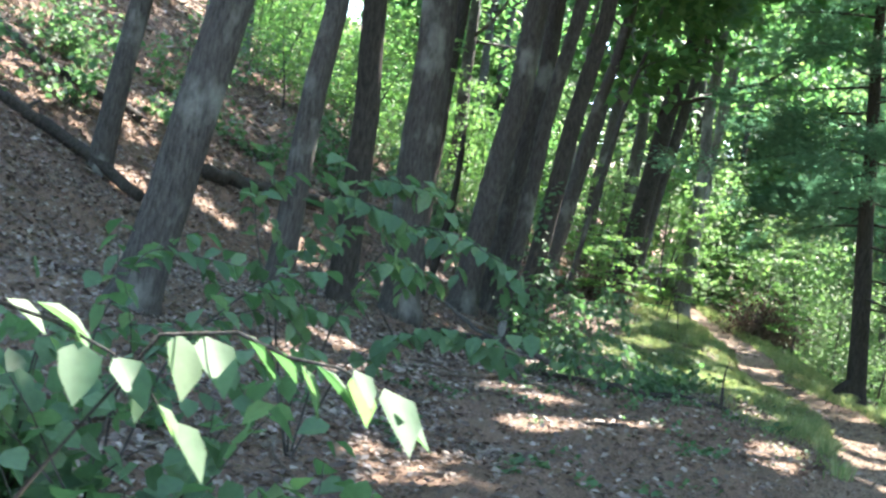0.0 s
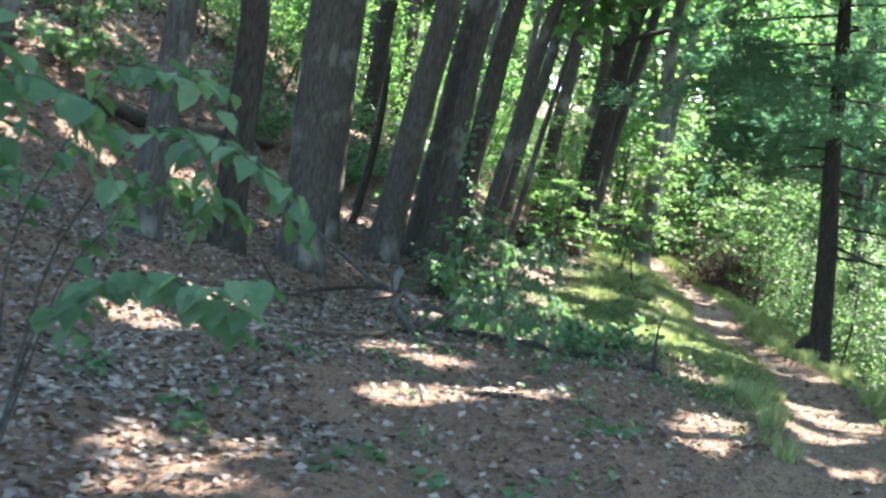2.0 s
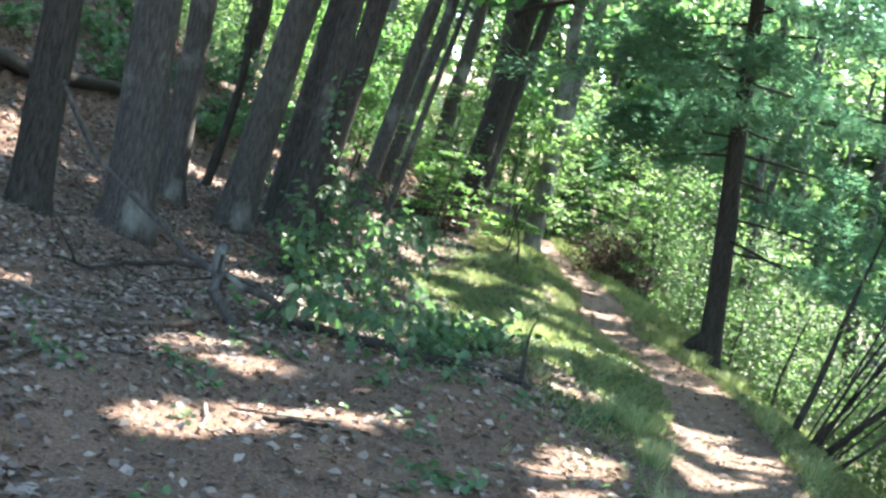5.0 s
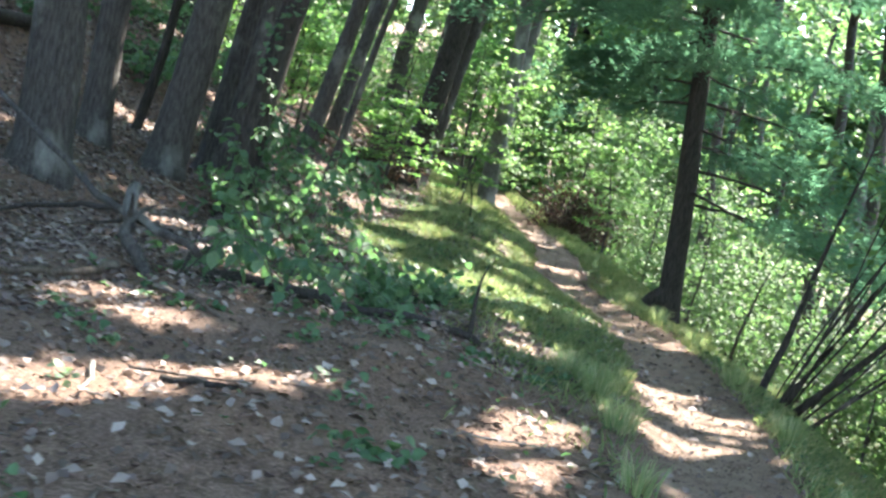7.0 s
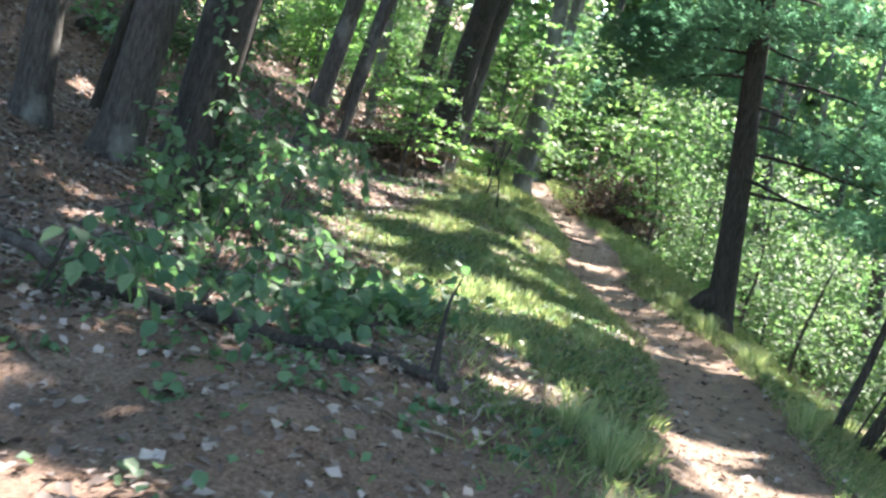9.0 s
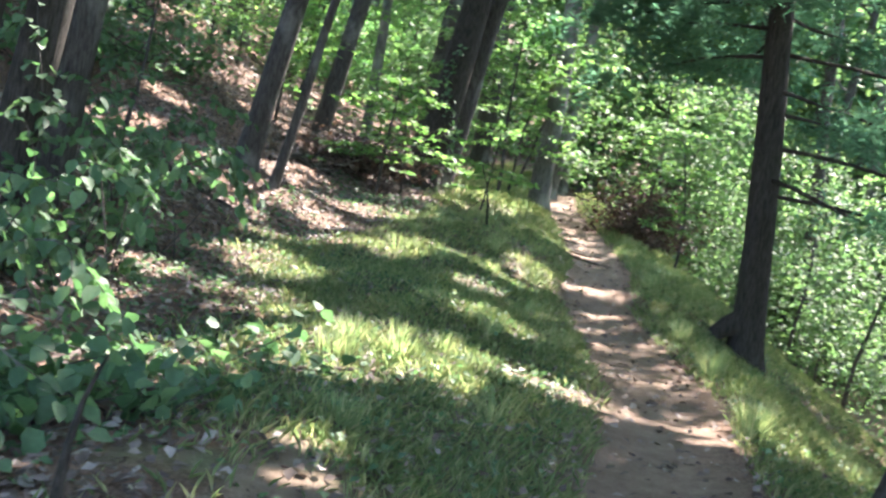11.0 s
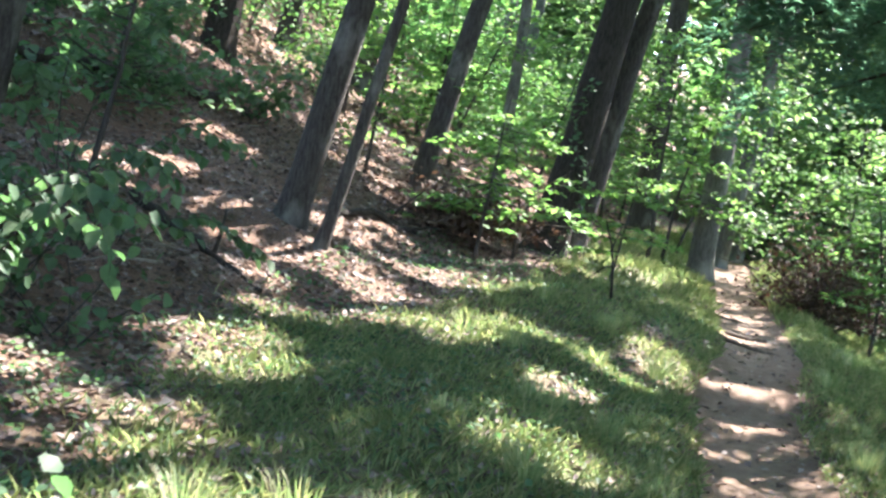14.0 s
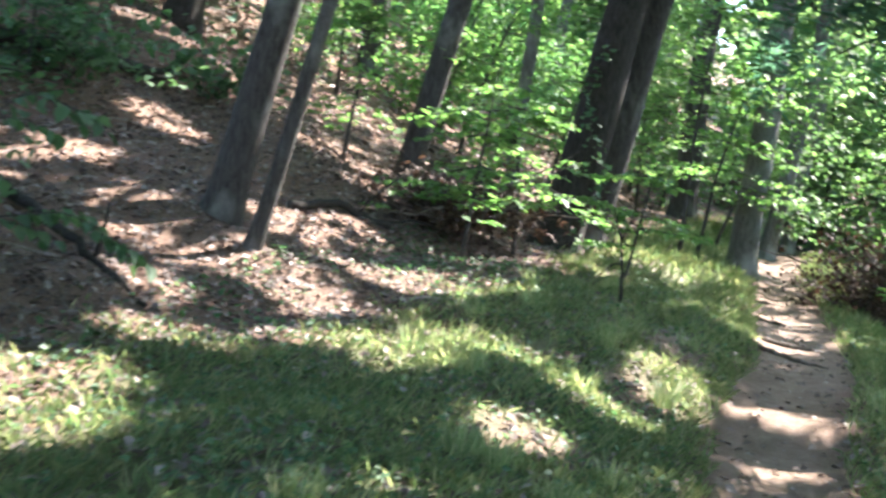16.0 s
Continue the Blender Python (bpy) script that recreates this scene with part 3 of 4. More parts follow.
def stem_clump(x, y):
    """A multi-stemmed bush whose bare stems fan out over the bank."""
    base = new("stem_clump")
    base.location = (x, y, high(x, y))
    spots = []
    for k in range(12):
        d = (0.12 + 0.07 * k + rng.normal(0, 0.05), rng.normal(-0.1, 0.15), 1)
        arm = bent((0.05 * k - 0.2, rng.normal(0, 0.1), -0.15), d, rng.uniform(2.6, 4.6), 9, 0.04)
        part("stem", limb_mesh("stem", [tube(arm, np.linspace((0.045, 0.014, 0.011, 0.02)[k % 4], 0.006, 10), 7)], BARK_DARK), base)
        s = np.repeat(arm[6:], 20, 0)
        spots.append(s + rng.normal(0, 0.3, s.shape))
    part("foliage", leaf_mesh("foliage", np.concatenate(spots), 0.12, LEAF_FAR, 0.4, 0.7), base)
    return tagged(base, "clump of bare dark stems fanning out over the bank", "bush")


stem_clump(7.2, 15.7)


for _ in range(24):
    y = rng.uniform(9, 26)
    x = -rng.uniform(4.5, 12) - 0.02 * y
    sapling(x, y, rng.uniform(0.6, 1.8), rng.uniform(0.7, 1.2), 12, LEAF_SHRUB, "dark green leafy bush on the leaf-covered slope", 0.12, 0.1, 30, 0.6)


def snag(x, y, lean, radius, height):
    """A dead slender trunk with a broken top."""
    base = new("snag")
    base.location = (x, y, high(x, y))
    h = np.linspace(-0.15, height, 12)
    pts = np.stack([lean * h + 0.12 * np.sin(h * 0.9), 0.05 * np.sin(h * 1.3), h], 1)
    part("trunk", limb_mesh("trunk", [tube(pts, radius * np.linspace(1.15, 0.75, 12), 9, 0.08)], BARK_DARK), base)
    part("splinter", limb_mesh("splinter", [tube(pts[-1] + np.array([[0, 0, -0.05], [0.02, 0, 0.12], [0.05, 0.01, 0.22]]), [radius * 0.6, radius * 0.35, 0.008], 6)], DEADWOOD), base)
    return tagged(base, "slender dead trunk with a broken top among the oaks", "dead tree")


snag(-0.12, 21.15, 0.05, 0.066, 2.7)

for _ in range(16):
    y = rng.uniform(25.5, 35)
    x = rng.uniform(-6.5, 0.3)
    sapling(x, y, rng.uniform(0.8, 2.2), rng.uniform(0.8, 1.4), 13, LEAF_SHRUB, "dark green leafy bush on the leaf-covered slope", 0.1, 0.1, 34, 0.5)
sapling(1.2, 22.4, 2.7, 1.0, 12, LEAF_SHRUB, "slender sapling with drooping dark green leaves", 0.1, 0.35, 34, 0.4, near=True)
for x, y, h in ((-2.6, 30.5, 3.2), (-1.4, 32.5, 3.6), (-3.6, 33.0, 3.8), (0.6, 33.6, 3.4), (-0.4, 35.4, 3.8), (-5.2, 31.0, 3.4), (-4.4, 28.0, 2.6), (1.6, 36.8, 4.0)):
    sapling(x, y, h, 1.6, 20, LEAF_LIGHT, "bright green sapling behind the oaks on the slope", 0.11, 0.15, 40, 0.3)


# ---- undergrowth, litter, grass, dead wood ----
def shrub(x, y, h, reach, stems, per, size, label, leaf=None):
    """A low shrub: arching stems set with broad leaves along them."""
    base = new("shrub")
    base.location = (x, y, high(x, y))
    spots = []
    for _ in range(stems):
        a = rng.uniform(0, 6.28)
        arm = bent((rng.normal(0, 0.05), rng.normal(0, 0.05), -0.05), (math.cos(a) * reach, math.sin(a) * reach, h), math.hypot(h, reach) * rng.uniform(0.6, 1.1), 8, 0.1, 0.06)
        part("stem", limb_mesh("stem", [tube(arm, np.linspace(0.008, 0.002, 9), 5)], BARK), base)
        s = np.repeat(arm[2:], per // 7 + 1, 0)
        spots.append(s + rng.normal(0, size * 0.75, s.shape))
    part("foliage", leaf_mesh("foliage", np.concatenate(spots), size, leaf or LEAF_SHRUB, 0.5, 0.9, broad=True, droop=0.55), base)
    return tagged(base, label, "shrub", "trailside shrubs")


def spray_bush(x, y, stems, size, label, gap=0.055, width=0.62):
    """A shrub of long arching stems; each carries drooping leaves in two rows along its outer part."""
    base = new("shrub")
    base.location = (x, y, high(x, y))
    at, ways = [], []
    for stem in stems:
        pts = np.array([(0, 0, -0.05), *stem], float)
        t = np.linspace(0, 1, len(pts))
        fine = np.linspace(0, 1, 26)
        line = np.stack([np.interp(fine, t, pts[:, k]) for k in range(3)], 1)
        for _ in range(3):
            line[1:-1] = (line[:-2] + 2 * line[1:-1] + line[2:]) / 4
        part("stem", limb_mesh("stem", [tube(line, np.linspace(0.008, 0.002, 26), 5)], BARK), base)
        lines = [line[8:]]
        for j in (9, 12, 15, 18, 21):
            d = line[j + 1] - line[j] + rng.normal(0, 0.03, 3) + np.array([0, 0, -0.005])
            twig = bent(line[j], d, rng.uniform(0.25, 0.5), 6, 0.12, 0.1)
            part("twig", limb_mesh("twig", [tube(twig, np.linspace(0.004, 0.0015, 7), 4)], BARK), base)
            lines.append(twig)
        for run in lines:
            long = np.linalg.norm(np.diff(run, axis=0), axis=1).sum()
            n = max(3, int(long / gap))
            q = np.linspace(0.1, 1, n) * (len(run) - 1)
            spot = np.stack([np.interp(q, range(len(run)), run[:, k]) for k in range(3)], 1)
            way = np.gradient(spot, axis=0)
            way /= np.linalg.norm(way, axis=1)[:, None] + 1e-9
            out = np.stack([-way[:, 1], way[:, 0], 0 * q], 1) * np.where(np.arange(n) % 2, 1, -1)[:, None]
            at.append(spot)
            ways.append(0.5 * way + 0.8 * out + np.array([0, 0, -0.6]))
    part("foliage", leaf_mesh("foliage", np.concatenate(at), size, LEAF_SHRUB, 0.25, width, np.concatenate(ways), broad=True), base)
    return tagged(base, label, "shrub", "trailside shrubs")


BROAD = "broad-leaved green shrub with drooping leaves beside the trail"
spray_bush(-0.5, 7.0, [((0.15, -0.1, 0.9), (0.5, -0.15, 1.5), (0.9, -0.25, 1.45), (1.22, -0.35, 1.2)), ((0.1, 0.3, 0.8), (0.4, 0.8, 1.3), (0.75, 1.2, 1.1)),
                       ((0.3, -0.6, 0.7), (0.8, -1.0, 1.0), (1.15, -1.2, 0.85)), ((-0.2, -0.2, 0.9), (0.1, -0.6, 1.6), (0.5, -0.9, 1.5)), ((-0.1, 0.1, 0.9), (0.2, 0.3, 1.75), (0.6, 0.2, 1.7)), ((-0.3, 0.3, 0.8), (-0.5, 0.3, 1.5), (-0.3, 0.5, 1.7))], 0.13, "tall shrub with arching sprays of broad drooping leaves")
spray_bush(-1.1, 5.2, [((0.2, 0.1, 0.7), (0.5, 0.3, 1.05), (0.9, 0.4, 0.95)), ((-0.2, 0.2, 0.7), (-0.1, 0.6, 1.15), (0.3, 0.9, 1.1)), ((0.1, -0.3, 0.6), (0.4, -0.5, 0.9), (0.8, -0.4, 0.75))], 0.12, BROAD)
for x, y, h, reach, n in ((-0.6, 2.5, 0.75, 0.5, 11), (-0.2, 2.5, 0.55, 0.5, 7), (-1.2, 3.4, 0.8, 0.5, 8), (-1.6, 7.4, 0.7, 0.5, 6), (-0.95, 3.6, 1.05, 0.4, 14), (-0.55, 3.7, 1.0, 0.4, 14), (-0.25, 3.5, 0.8, 0.35, 10), (-1.25, 3.9, 1.1, 0.4, 12)):
    shrub(x, y, h, reach, n, 20, 0.1, BROAD)
# broad leaves hang over the rotting log
spray_bush(1.35, 13.5, [((0.15, -0.2, 0.4), (0.45, -0.5, 0.4), (0.75, -0.9, 0.15)), ((0.3, -0.1, 0.4), (0.8, -0.3, 0.35), (1.2, -0.6, 0.12)), ((0.1, 0.3, 0.4), (0.4, 0.2, 0.55), (0.8, 0.1, 0.5))], 0.115, "low shrub whose broad leaves hang over a rotting log", 0.075, 0.66)
spray_bush(2.1, 14.3, [((0.2, -0.2, 0.3), (0.6, -0.5, 0.3), (0.9, -0.9, 0.1)), ((-0.2, -0.1, 0.35), (-0.5, -0.4, 0.4), (-0.6, -0.8, 0.25)), ((0.2, 0.2, 0.4), (0.6, 0.1, 0.4), (1.0, 0.0, 0.2))], 0.115, "low shrub whose broad leaves hang over a rotting log", 0.08, 0.66)
spray_bush(1.9, 16.4, [((0.1, -0.1, 0.5), (0.3, -0.3, 0.8), (0.6, -0.5, 0.75)), ((0.3, 0.1, 0.6), (0.6, 0.1, 0.9), (1.0, -0.1, 0.8)), ((-0.2, 0.1, 0.6), (-0.4, 0.0, 0.9), (-0.4, -0.2, 0.9)), ((0.3, -0.2, 0.4), (0.7, -0.5, 0.5), (1.0, -0.7, 0.3))], 0.115, "waist-high shrub with grey-green sunlit leaves", 0.055, 0.66)
spray_bush(2.3, 18.3, [((0.1, -0.2, 0.7), (0.3, -0.5, 1.1), (0.7, -0.8, 1.1)), ((0.2, 0.2, 0.7), (0.5, 0.4, 1.1), (0.8, 0.4, 0.9)), ((-0.2, 0.1, 0.8), (-0.5, 0.0, 1.2), (-0.7, -0.3, 1.2))], 0.11, "waist-high shrub with grey-green sunlit leaves", 0.055, 0.66)
spray_bush(1.6, 21.6, [((0.1, -0.2, 0.6), (0.4, -0.4, 0.9), (0.8, -0.5, 0.8)), ((0.2, 0.2, 0.7), (0.5, 0.5, 1.1), (0.9, 0.6, 1.0)), ((-0.2, -0.2, 0.8), (-0.3, -0.5, 1.3), (0.0, -0.9, 1.3)), ((0.3, 0.5, 0.3), (0.7, 0.8, 0.4), (1.1, 0.9, 0.15))], 0.12, "loose shrub with grey-green drooping leaves on the litter", 0.06, 0.66)
spray_bush(0.9, 22.6, [((0.2, 0.0, 0.8), (0.5, 0.0, 1.4), (0.8, -0.1, 1.6)), ((-0.2, 0.2, 0.9), (-0.2, 0.4, 1.6), (0.2, 0.6, 1.8)), ((-0.3, -0.2, 0.7), (-0.6, -0.4, 1.2), (-0.8, -0.6, 1.2))], 0.13, "loose shrub with grey-green drooping leaves on the litter", 0.06, 0.66)
spray_bush(2.0, 19.6, [((0.2, -0.2, 0.5), (0.5, -0.4, 0.8), (0.9, -0.6, 0.7)), ((-0.1, -0.3, 0.6), (0.0, -0.8, 0.9), (0.3, -1.2, 0.8)), ((-0.2, 0.2, 0.7), (-0.4, 0.4, 1.2), (-0.2, 0.7, 1.3))], 0.12, "loose shrub with grey-green drooping leaves on the litter", 0.06, 0.66)
for x, y, h in ((-0.6, 24.6, 1.0), (-1.6, 26.2, 1.2), (-0.2, 26.6, 0.9), (-2.6, 25.0, 1.2), (-1.2, 28.4, 1.3), (0.4, 28.8, 1.0), (-3.0, 28.2, 1.3), (-2.2, 23.4, 0.9), (-4.6, 19.6, 1.0), (-5.8, 17.2, 1.1), (-6.6, 19.4, 1.2), (-5.2, 22.0, 1.1), (-3.6, 21.6, 0.9), (-7.4, 16.2, 1.0)):
    shrub(x, y, h, 0.8, 10, 22, 0.115, "dark leafy shrub on the leaf-covered slope")
for _ in range(9):
    y = rng.uniform(13.6, 19.0)
    x = np.interp(y, [12, 14, 16, 18.5], [2.4, 2.5, 2.6, 2.4]) + rng.normal(0, 0.55)
    shrub(x, y, rng.uniform(0.18, 0.4), rng.uniform(0.35, 0.7), 4, 9, rng.uniform(0.09, 0.12), "low tangle of broad green leaves on the forest floor")
for _ in range(5):
    y = rng.uniform(15.0, 19.5)
    x = np.interp(y, [14, 19], [1.2, 1.5]) + rng.normal(0, 0.5)
    shrub(x, y, rng.uniform(0.4, 1.0), 0.5, 5, 14, 0.09, "leafy green shrub at the foot of the trees")
for x, y, h in ((2.3, 17.2, 0.9), (1.9, 18.9, 1.0), (2.4, 19.8, 0.7), (1.7, 20.4, 1.0), (1.3, 21.2, 0.9), (1.5, 22.3, 0.8), (0.7, 23.4, 0.7)):
    shrub(x, y, h, 0.5, 6, 13, 0.095, "loose leafy shrub among the fallen leaves")


def climbing_vine(x, y, lean, radius):
    """A thin vine with broad leaves that climbs a trunk."""
    base = new("climbing_vine")
    base.location = (x, y, high(x, y))
    h = np.linspace(0, 2.6, 26)
    a = -1.2 + 0.8 * np.sin(2.2 * h)
    line = np.stack([lean * h + np.cos(a) * (radius + 0.015), np.sin(a) * (radius + 0.015), h], 1)
    part("stem", limb_mesh("stem", [tube(line, np.linspace(0.009, 0.003, 26), 5)], BARK), base)
    s = np.repeat(line[2:], 4, 0)
    away = np.stack([np.cos(np.repeat(a[2:], 4)), np.sin(np.repeat(a[2:], 4)), 0 * s[:, 0] - 0.5], 1)
    part("foliage", leaf_mesh("foliage", s + away * 0.04 + rng.normal(0, 0.06, s.shape), 0.09, LEAF_SHRUB, 0.4, 0.9, away, broad=True), base)
    return tagged(base, "leafy green vine climbing a dark trunk", "vine")


climbing_vine(1.43, 18.3, 0.105, 0.165)
climbing_vine(4.62, 31.0, 0.135, 0.3)
for _ in range(60):
    y = rng.uniform(7.5, 13)
    x = trail(y) - rng.uniform(0.8, 5.5)
    shrub(x, y, rng.uniform(0.05, 0.12), 0.08, 2, 7, 0.06, "tiny green seedling in the leaf litter")


def arching_branch():
    """A long stem that arches out of the shrub, hung with broad leaves."""
    base = new("shrub")
    base.location = (-0.55, 2.2, high(-0.55, 2.2))
    z0 = base.location[2]
    runs = [np.array([(0, 0, -0.05), (-0.1, -0.1, 0.7), (-0.05, -0.05, 1.2 - z0), (0.06, 0.0, 1.24 - z0), (0.17, 0.0, 1.22 - z0), (0.28, 0.0, 1.18 - z0), (0.36, 0.0, 1.12 - z0), (0.42, 0.02, 1.04 - z0)]),
            np.array([(0, 0, -0.05), (0.1, 0.1, 0.8), (0.35, 0.05, 1.22 - z0), (0.5, 0.0, 1.25 - z0), (0.6, 0.0, 1.22 - z0), (0.69, 0.0, 1.215 - z0), (0.76, 0.0, 1.19 - z0), (0.81, 0.02, 1.15 - z0)])]
    at = []
    for line in runs:
        part("stem", limb_mesh("stem", [tube(line, np.linspace(0.006, 0.002, 8), 5)], BARK), base)
        at += [line[k] + (line[k + 1] - line[k]) * f for k in range(2, 7) for f in (0.1, 0.55)]
    at = np.array(at) + rng.normal(0, 0.012, (len(at), 3))
    ahead = np.array([[0.65, -0.1, -0.8]]) + rng.normal(0, 0.2, (len(at), 3))
    part("foliage", leaf_mesh("foliage", at, 0.115, LEAF_SHRUB, 0.15, 0.6, ahead, broad=True), base)
    return tagged(base, "arching shrub stem hung with pale sunlit leaves", "shrub", "trailside shrubs")


arching_branch()


def scatter(n, box, test):
    x, y = rng.uniform(box[0], box[1], n), rng.uniform(box[2], box[3], n)
    ok = rng.random(n) < test(x, y)
    x, y = x[ok], y[ok]
    return np.stack([x, y, terrain(x, y)], 1)


def litter_share(x, y):
    s = x - trail(y)
    on_trail = np.where(np.abs(s) < 0.5, np.interp(y, [2, 8, 12], [0.9, 0.4, 0.3]), 1.0)
    left = -turf_edge(y)
    grassy = np.where((s > left) & (s < 6), np.interp(y, [8, 14], [0.8, 0.42]), 1.0)
    duff = np.where((s > -np.interp(y, [5, 8, 9, 12.5, 13], [2.4, 2.4, 3.3, 3.9, 3.9]) - 0.3 * np.sin(2 * y)) & (y > 5) & (y < 13), 0.3, 1.0)
    return duff * on_trail * grassy * np.clip(1.2 - np.hypot(x - 4, y - 12) / 40, 0.15, 1)


p = scatter(230000, (-9, 8, 1, 35), litter_share)
p[:, 2] += rng.uniform(0.004, 0.035, len(p))
tagged(new("leaf_litter", leaf_mesh("leaf_litter", p, 0.068, LITTER, 0.35, 0.7)), "thick litter of brown and grey fallen oak leaves", "leaf litter", kind="stuff")
p = scatter(60000, (-2, 7, 2, 14), lambda x, y: np.where((x - trail(y) > -4.5) & (x - trail(y) < 0.9), 0.9, 0.0))
p[:, 2] += rng.uniform(0.003, 0.016, len(p))
tagged(new("forest_duff", leaf_mesh("forest_duff", p, 0.028, DEADLEAF, 0.3, 0.45)), "fine dark brown duff of needles and leaf scraps", "duff", kind="stuff")
p = scatter(40000, (-22, 6, 12, 60), lambda x, y: np.where((x < np.interp(y, FOOT_Y, FOOT_X) - 5) | (y > 34), np.where(x < np.interp(y, FOOT_Y, FOOT_X) + 1, 0.8, 0.1), 0))
p[:, 2] += rng.uniform(0.01, 0.05, len(p))
tagged(new("leaf_litter", leaf_mesh("leaf_litter", p, 0.15, LITTER, 0.35, 0.8)), "brown fallen leaves covering the hillside", "leaf litter", kind="stuff")


def grass_share(x, y):
    s = x - trail(y)
    left = turf_edge(y) + 0.3 * np.sin(3.1 * y + 1.7 * x) * np.sin(1.9 * y) + rng.normal(0, 0.25, np.shape(y))
    g = np.where((s > -left) & (s < -0.4), np.interp(y, [8, 12, 14], [0.0, 0.4, 1.0]), 0)
    tuft = 0.5 + 0.5 * np.sin(2.3 * x + 1.1 * y) * np.sin(1.7 * y - 1.3 * x + 1)
    fine = 0.5 + 0.5 * np.sin(6.1 * x + 2.2 * y + 2 * np.sin(1.3 * y)) * np.sin(5.3 * y - 3.1 * x)
    g = g * np.clip(1.4 * tuft * fine + 0.25, 0, 1) * (1 - 0.92 * bare(x, y))
    return np.where((s > 0.5) & (s < 4.5), np.interp(s, [0.5, 0.8, 2.2, 4.5], [0.3, 0.8, 0.5, 0.25]), g)


def grass(n, box, size, label):
    p = scatter(n, box, grass_share)
    ahead = np.stack([rng.normal(0.15, 0.45, len(p)), rng.normal(-0.1, 0.45, len(p)), np.ones(len(p))], 1)
    p[:, 2] -= 0.01
    tagged(new("grass", leaf_mesh("grass", p, size, GRASS, 0.3, 0.035, ahead)), label, "grass", kind="stuff")


grass(330000, (1, 12, 8, 30), 0.1, "soft green grass along the trail")
grass(50000, (3, 14, 30, 46), 0.2, "pale green grass beside the far trail")


p = scatter(900, (1, 10, 7, 34), lambda x, y: np.where(np.abs(x - trail(y)) < 0.55, 1.0, 0.0))
n = len(p)
size = rng.uniform(0.004, 0.014, (n, 1, 1))
form = np.array([(1, 0, 0), (0, 1, 0), (-1, 0, 0), (0, -1, 0), (0.1, 0.1, 0.7), (0, 0, -0.5)])
spin = rng.uniform(0, 6.28, n)
turn = np.stack([np.stack([np.cos(spin), -np.sin(spin), 0 * spin], -1), np.stack([np.sin(spin), np.cos(spin), 0 * spin], -1), np.stack([0 * spin, 0 * spin, 0 * spin + 1], -1)], 1)
v = (np.einsum("nij,kj->nki", turn, form) * size * rng.uniform(0.7, 1.3, (n, 1, 3)) + p[:, None]).reshape(-1, 3)
f = np.array([(0, 1, 4), (1, 2, 4), (2, 3, 4), (3, 0, 4), (1, 0, 5), (2, 1, 5), (3, 2, 5), (0, 3, 5)])
pebble = mesh_of("pebbles", v, (np.arange(n)[:, None, None] * 6 + f).reshape(-1, 3), PALEWOOD)
tagged(new("pebbles", pebble), "small dusty pebbles and bits of wood on the trail", "pebbles", kind="stuff")


def grass_tuft(x, y, blades, long, label):
    """A clump of long arching blades."""
    base = new("grass_tuft")
    base.location = (x, y, high(x, y) - 0.01)
    a, spread = rng.uniform(0, 6.28, blades), rng.uniform(0.15, 1.0, blades)
    foot = np.stack([np.cos(a), np.sin(a)], 1) * 0.12 * rng.random((blades, 1)) ** 0.5
    vs, width = [], 0.005
    for k in range(5):
        f = k / 4
        out = spread * f ** 1.6 * 0.7
        c = np.stack([foot[:, 0] + np.cos(a) * out * long, foot[:, 1] + np.sin(a) * out * long, long * (f - 0.35 * spread * f ** 2.5)], 1)
        side = np.stack([-np.sin(a), np.cos(a), 0 * a], 1) * width * (1 - 0.9 * f)
        vs += [c - side, c + side]
    v = np.stack(vs, 1).reshape(-1, 3)
    f = np.array([(2 * k, 2 * k + 1, 2 * k + 3, 2 * k + 2) for k in range(4)])
    part("turf", mesh_of("turf", v, (np.arange(blades)[:, None, None] * 10 + f).reshape(-1, 4), GRASS), base)["kind"] = "stuff"
    return tagged(base, label, "grass tuft", "grass tufts")


for x, y, n, l in ((4.3, 12.4, 170, 0.26), (4.15, 11.4, 130, 0.22), (4.25, 13.1, 120, 0.22), (3.9, 10.2, 90, 0.2), (4.45, 17.2, 100, 0.2), (4.05, 16.8, 80, 0.18), (4.75, 17.9, 80, 0.18), (5.6, 25.1, 120, 0.24), (5.2, 19.2, 120, 0.24), (6.1, 24.4, 90, 0.22), (6.9, 17.5, 120, 0.28), (7.3, 20.0, 120, 0.28), (7.6, 22.4, 120, 0.28), (7.9, 25.6, 120, 0.28), (6.2, 14.6, 120, 0.26), (5.6, 12.2, 110, 0.24), (5.3, 10.6, 110, 0.24)):
    grass_tuft(x, y, n, l, "tuft of long pale green grass at the trail edge")
for _ in range(40):
    y = rng.uniform(14.5, 29)
    side = rng.random() < 0.6
    x = trail(y) + (-rng.uniform(0.55, 2.6) if side else rng.uniform(0.6, 1.8))
    grass_tuft(x, y, int(rng.uniform(40, 90)), rng.uniform(0.14, 0.24), "small tuft of green grass")


def herb_share(x, y):
    s = x - trail(y)
    patch = 0.5 + 0.5 * np.sin(1.4 * x + 2.3) * np.sin(1.1 * y + 0.8 * x)
    return np.where((s > -4.2) & (s < -0.6), np.interp(y, [10, 14, 17, 26, 30], [0.02, 0.25, 0.8, 0.6, 0.1]), np.where(s > 0.6, 0.35, 0.0)) * patch


p = scatter(85000, (1, 10, 9, 31), herb_share)
p[:, 2] += rng.uniform(0.01, 0.07, len(p))
tagged(new("ground_herbs", leaf_mesh("ground_herbs", p, 0.05, LEAF_SHRUB, 0.4, 0.8)), "low leafy green herbs between grass and fallen leaves", "herbs", kind="stuff")


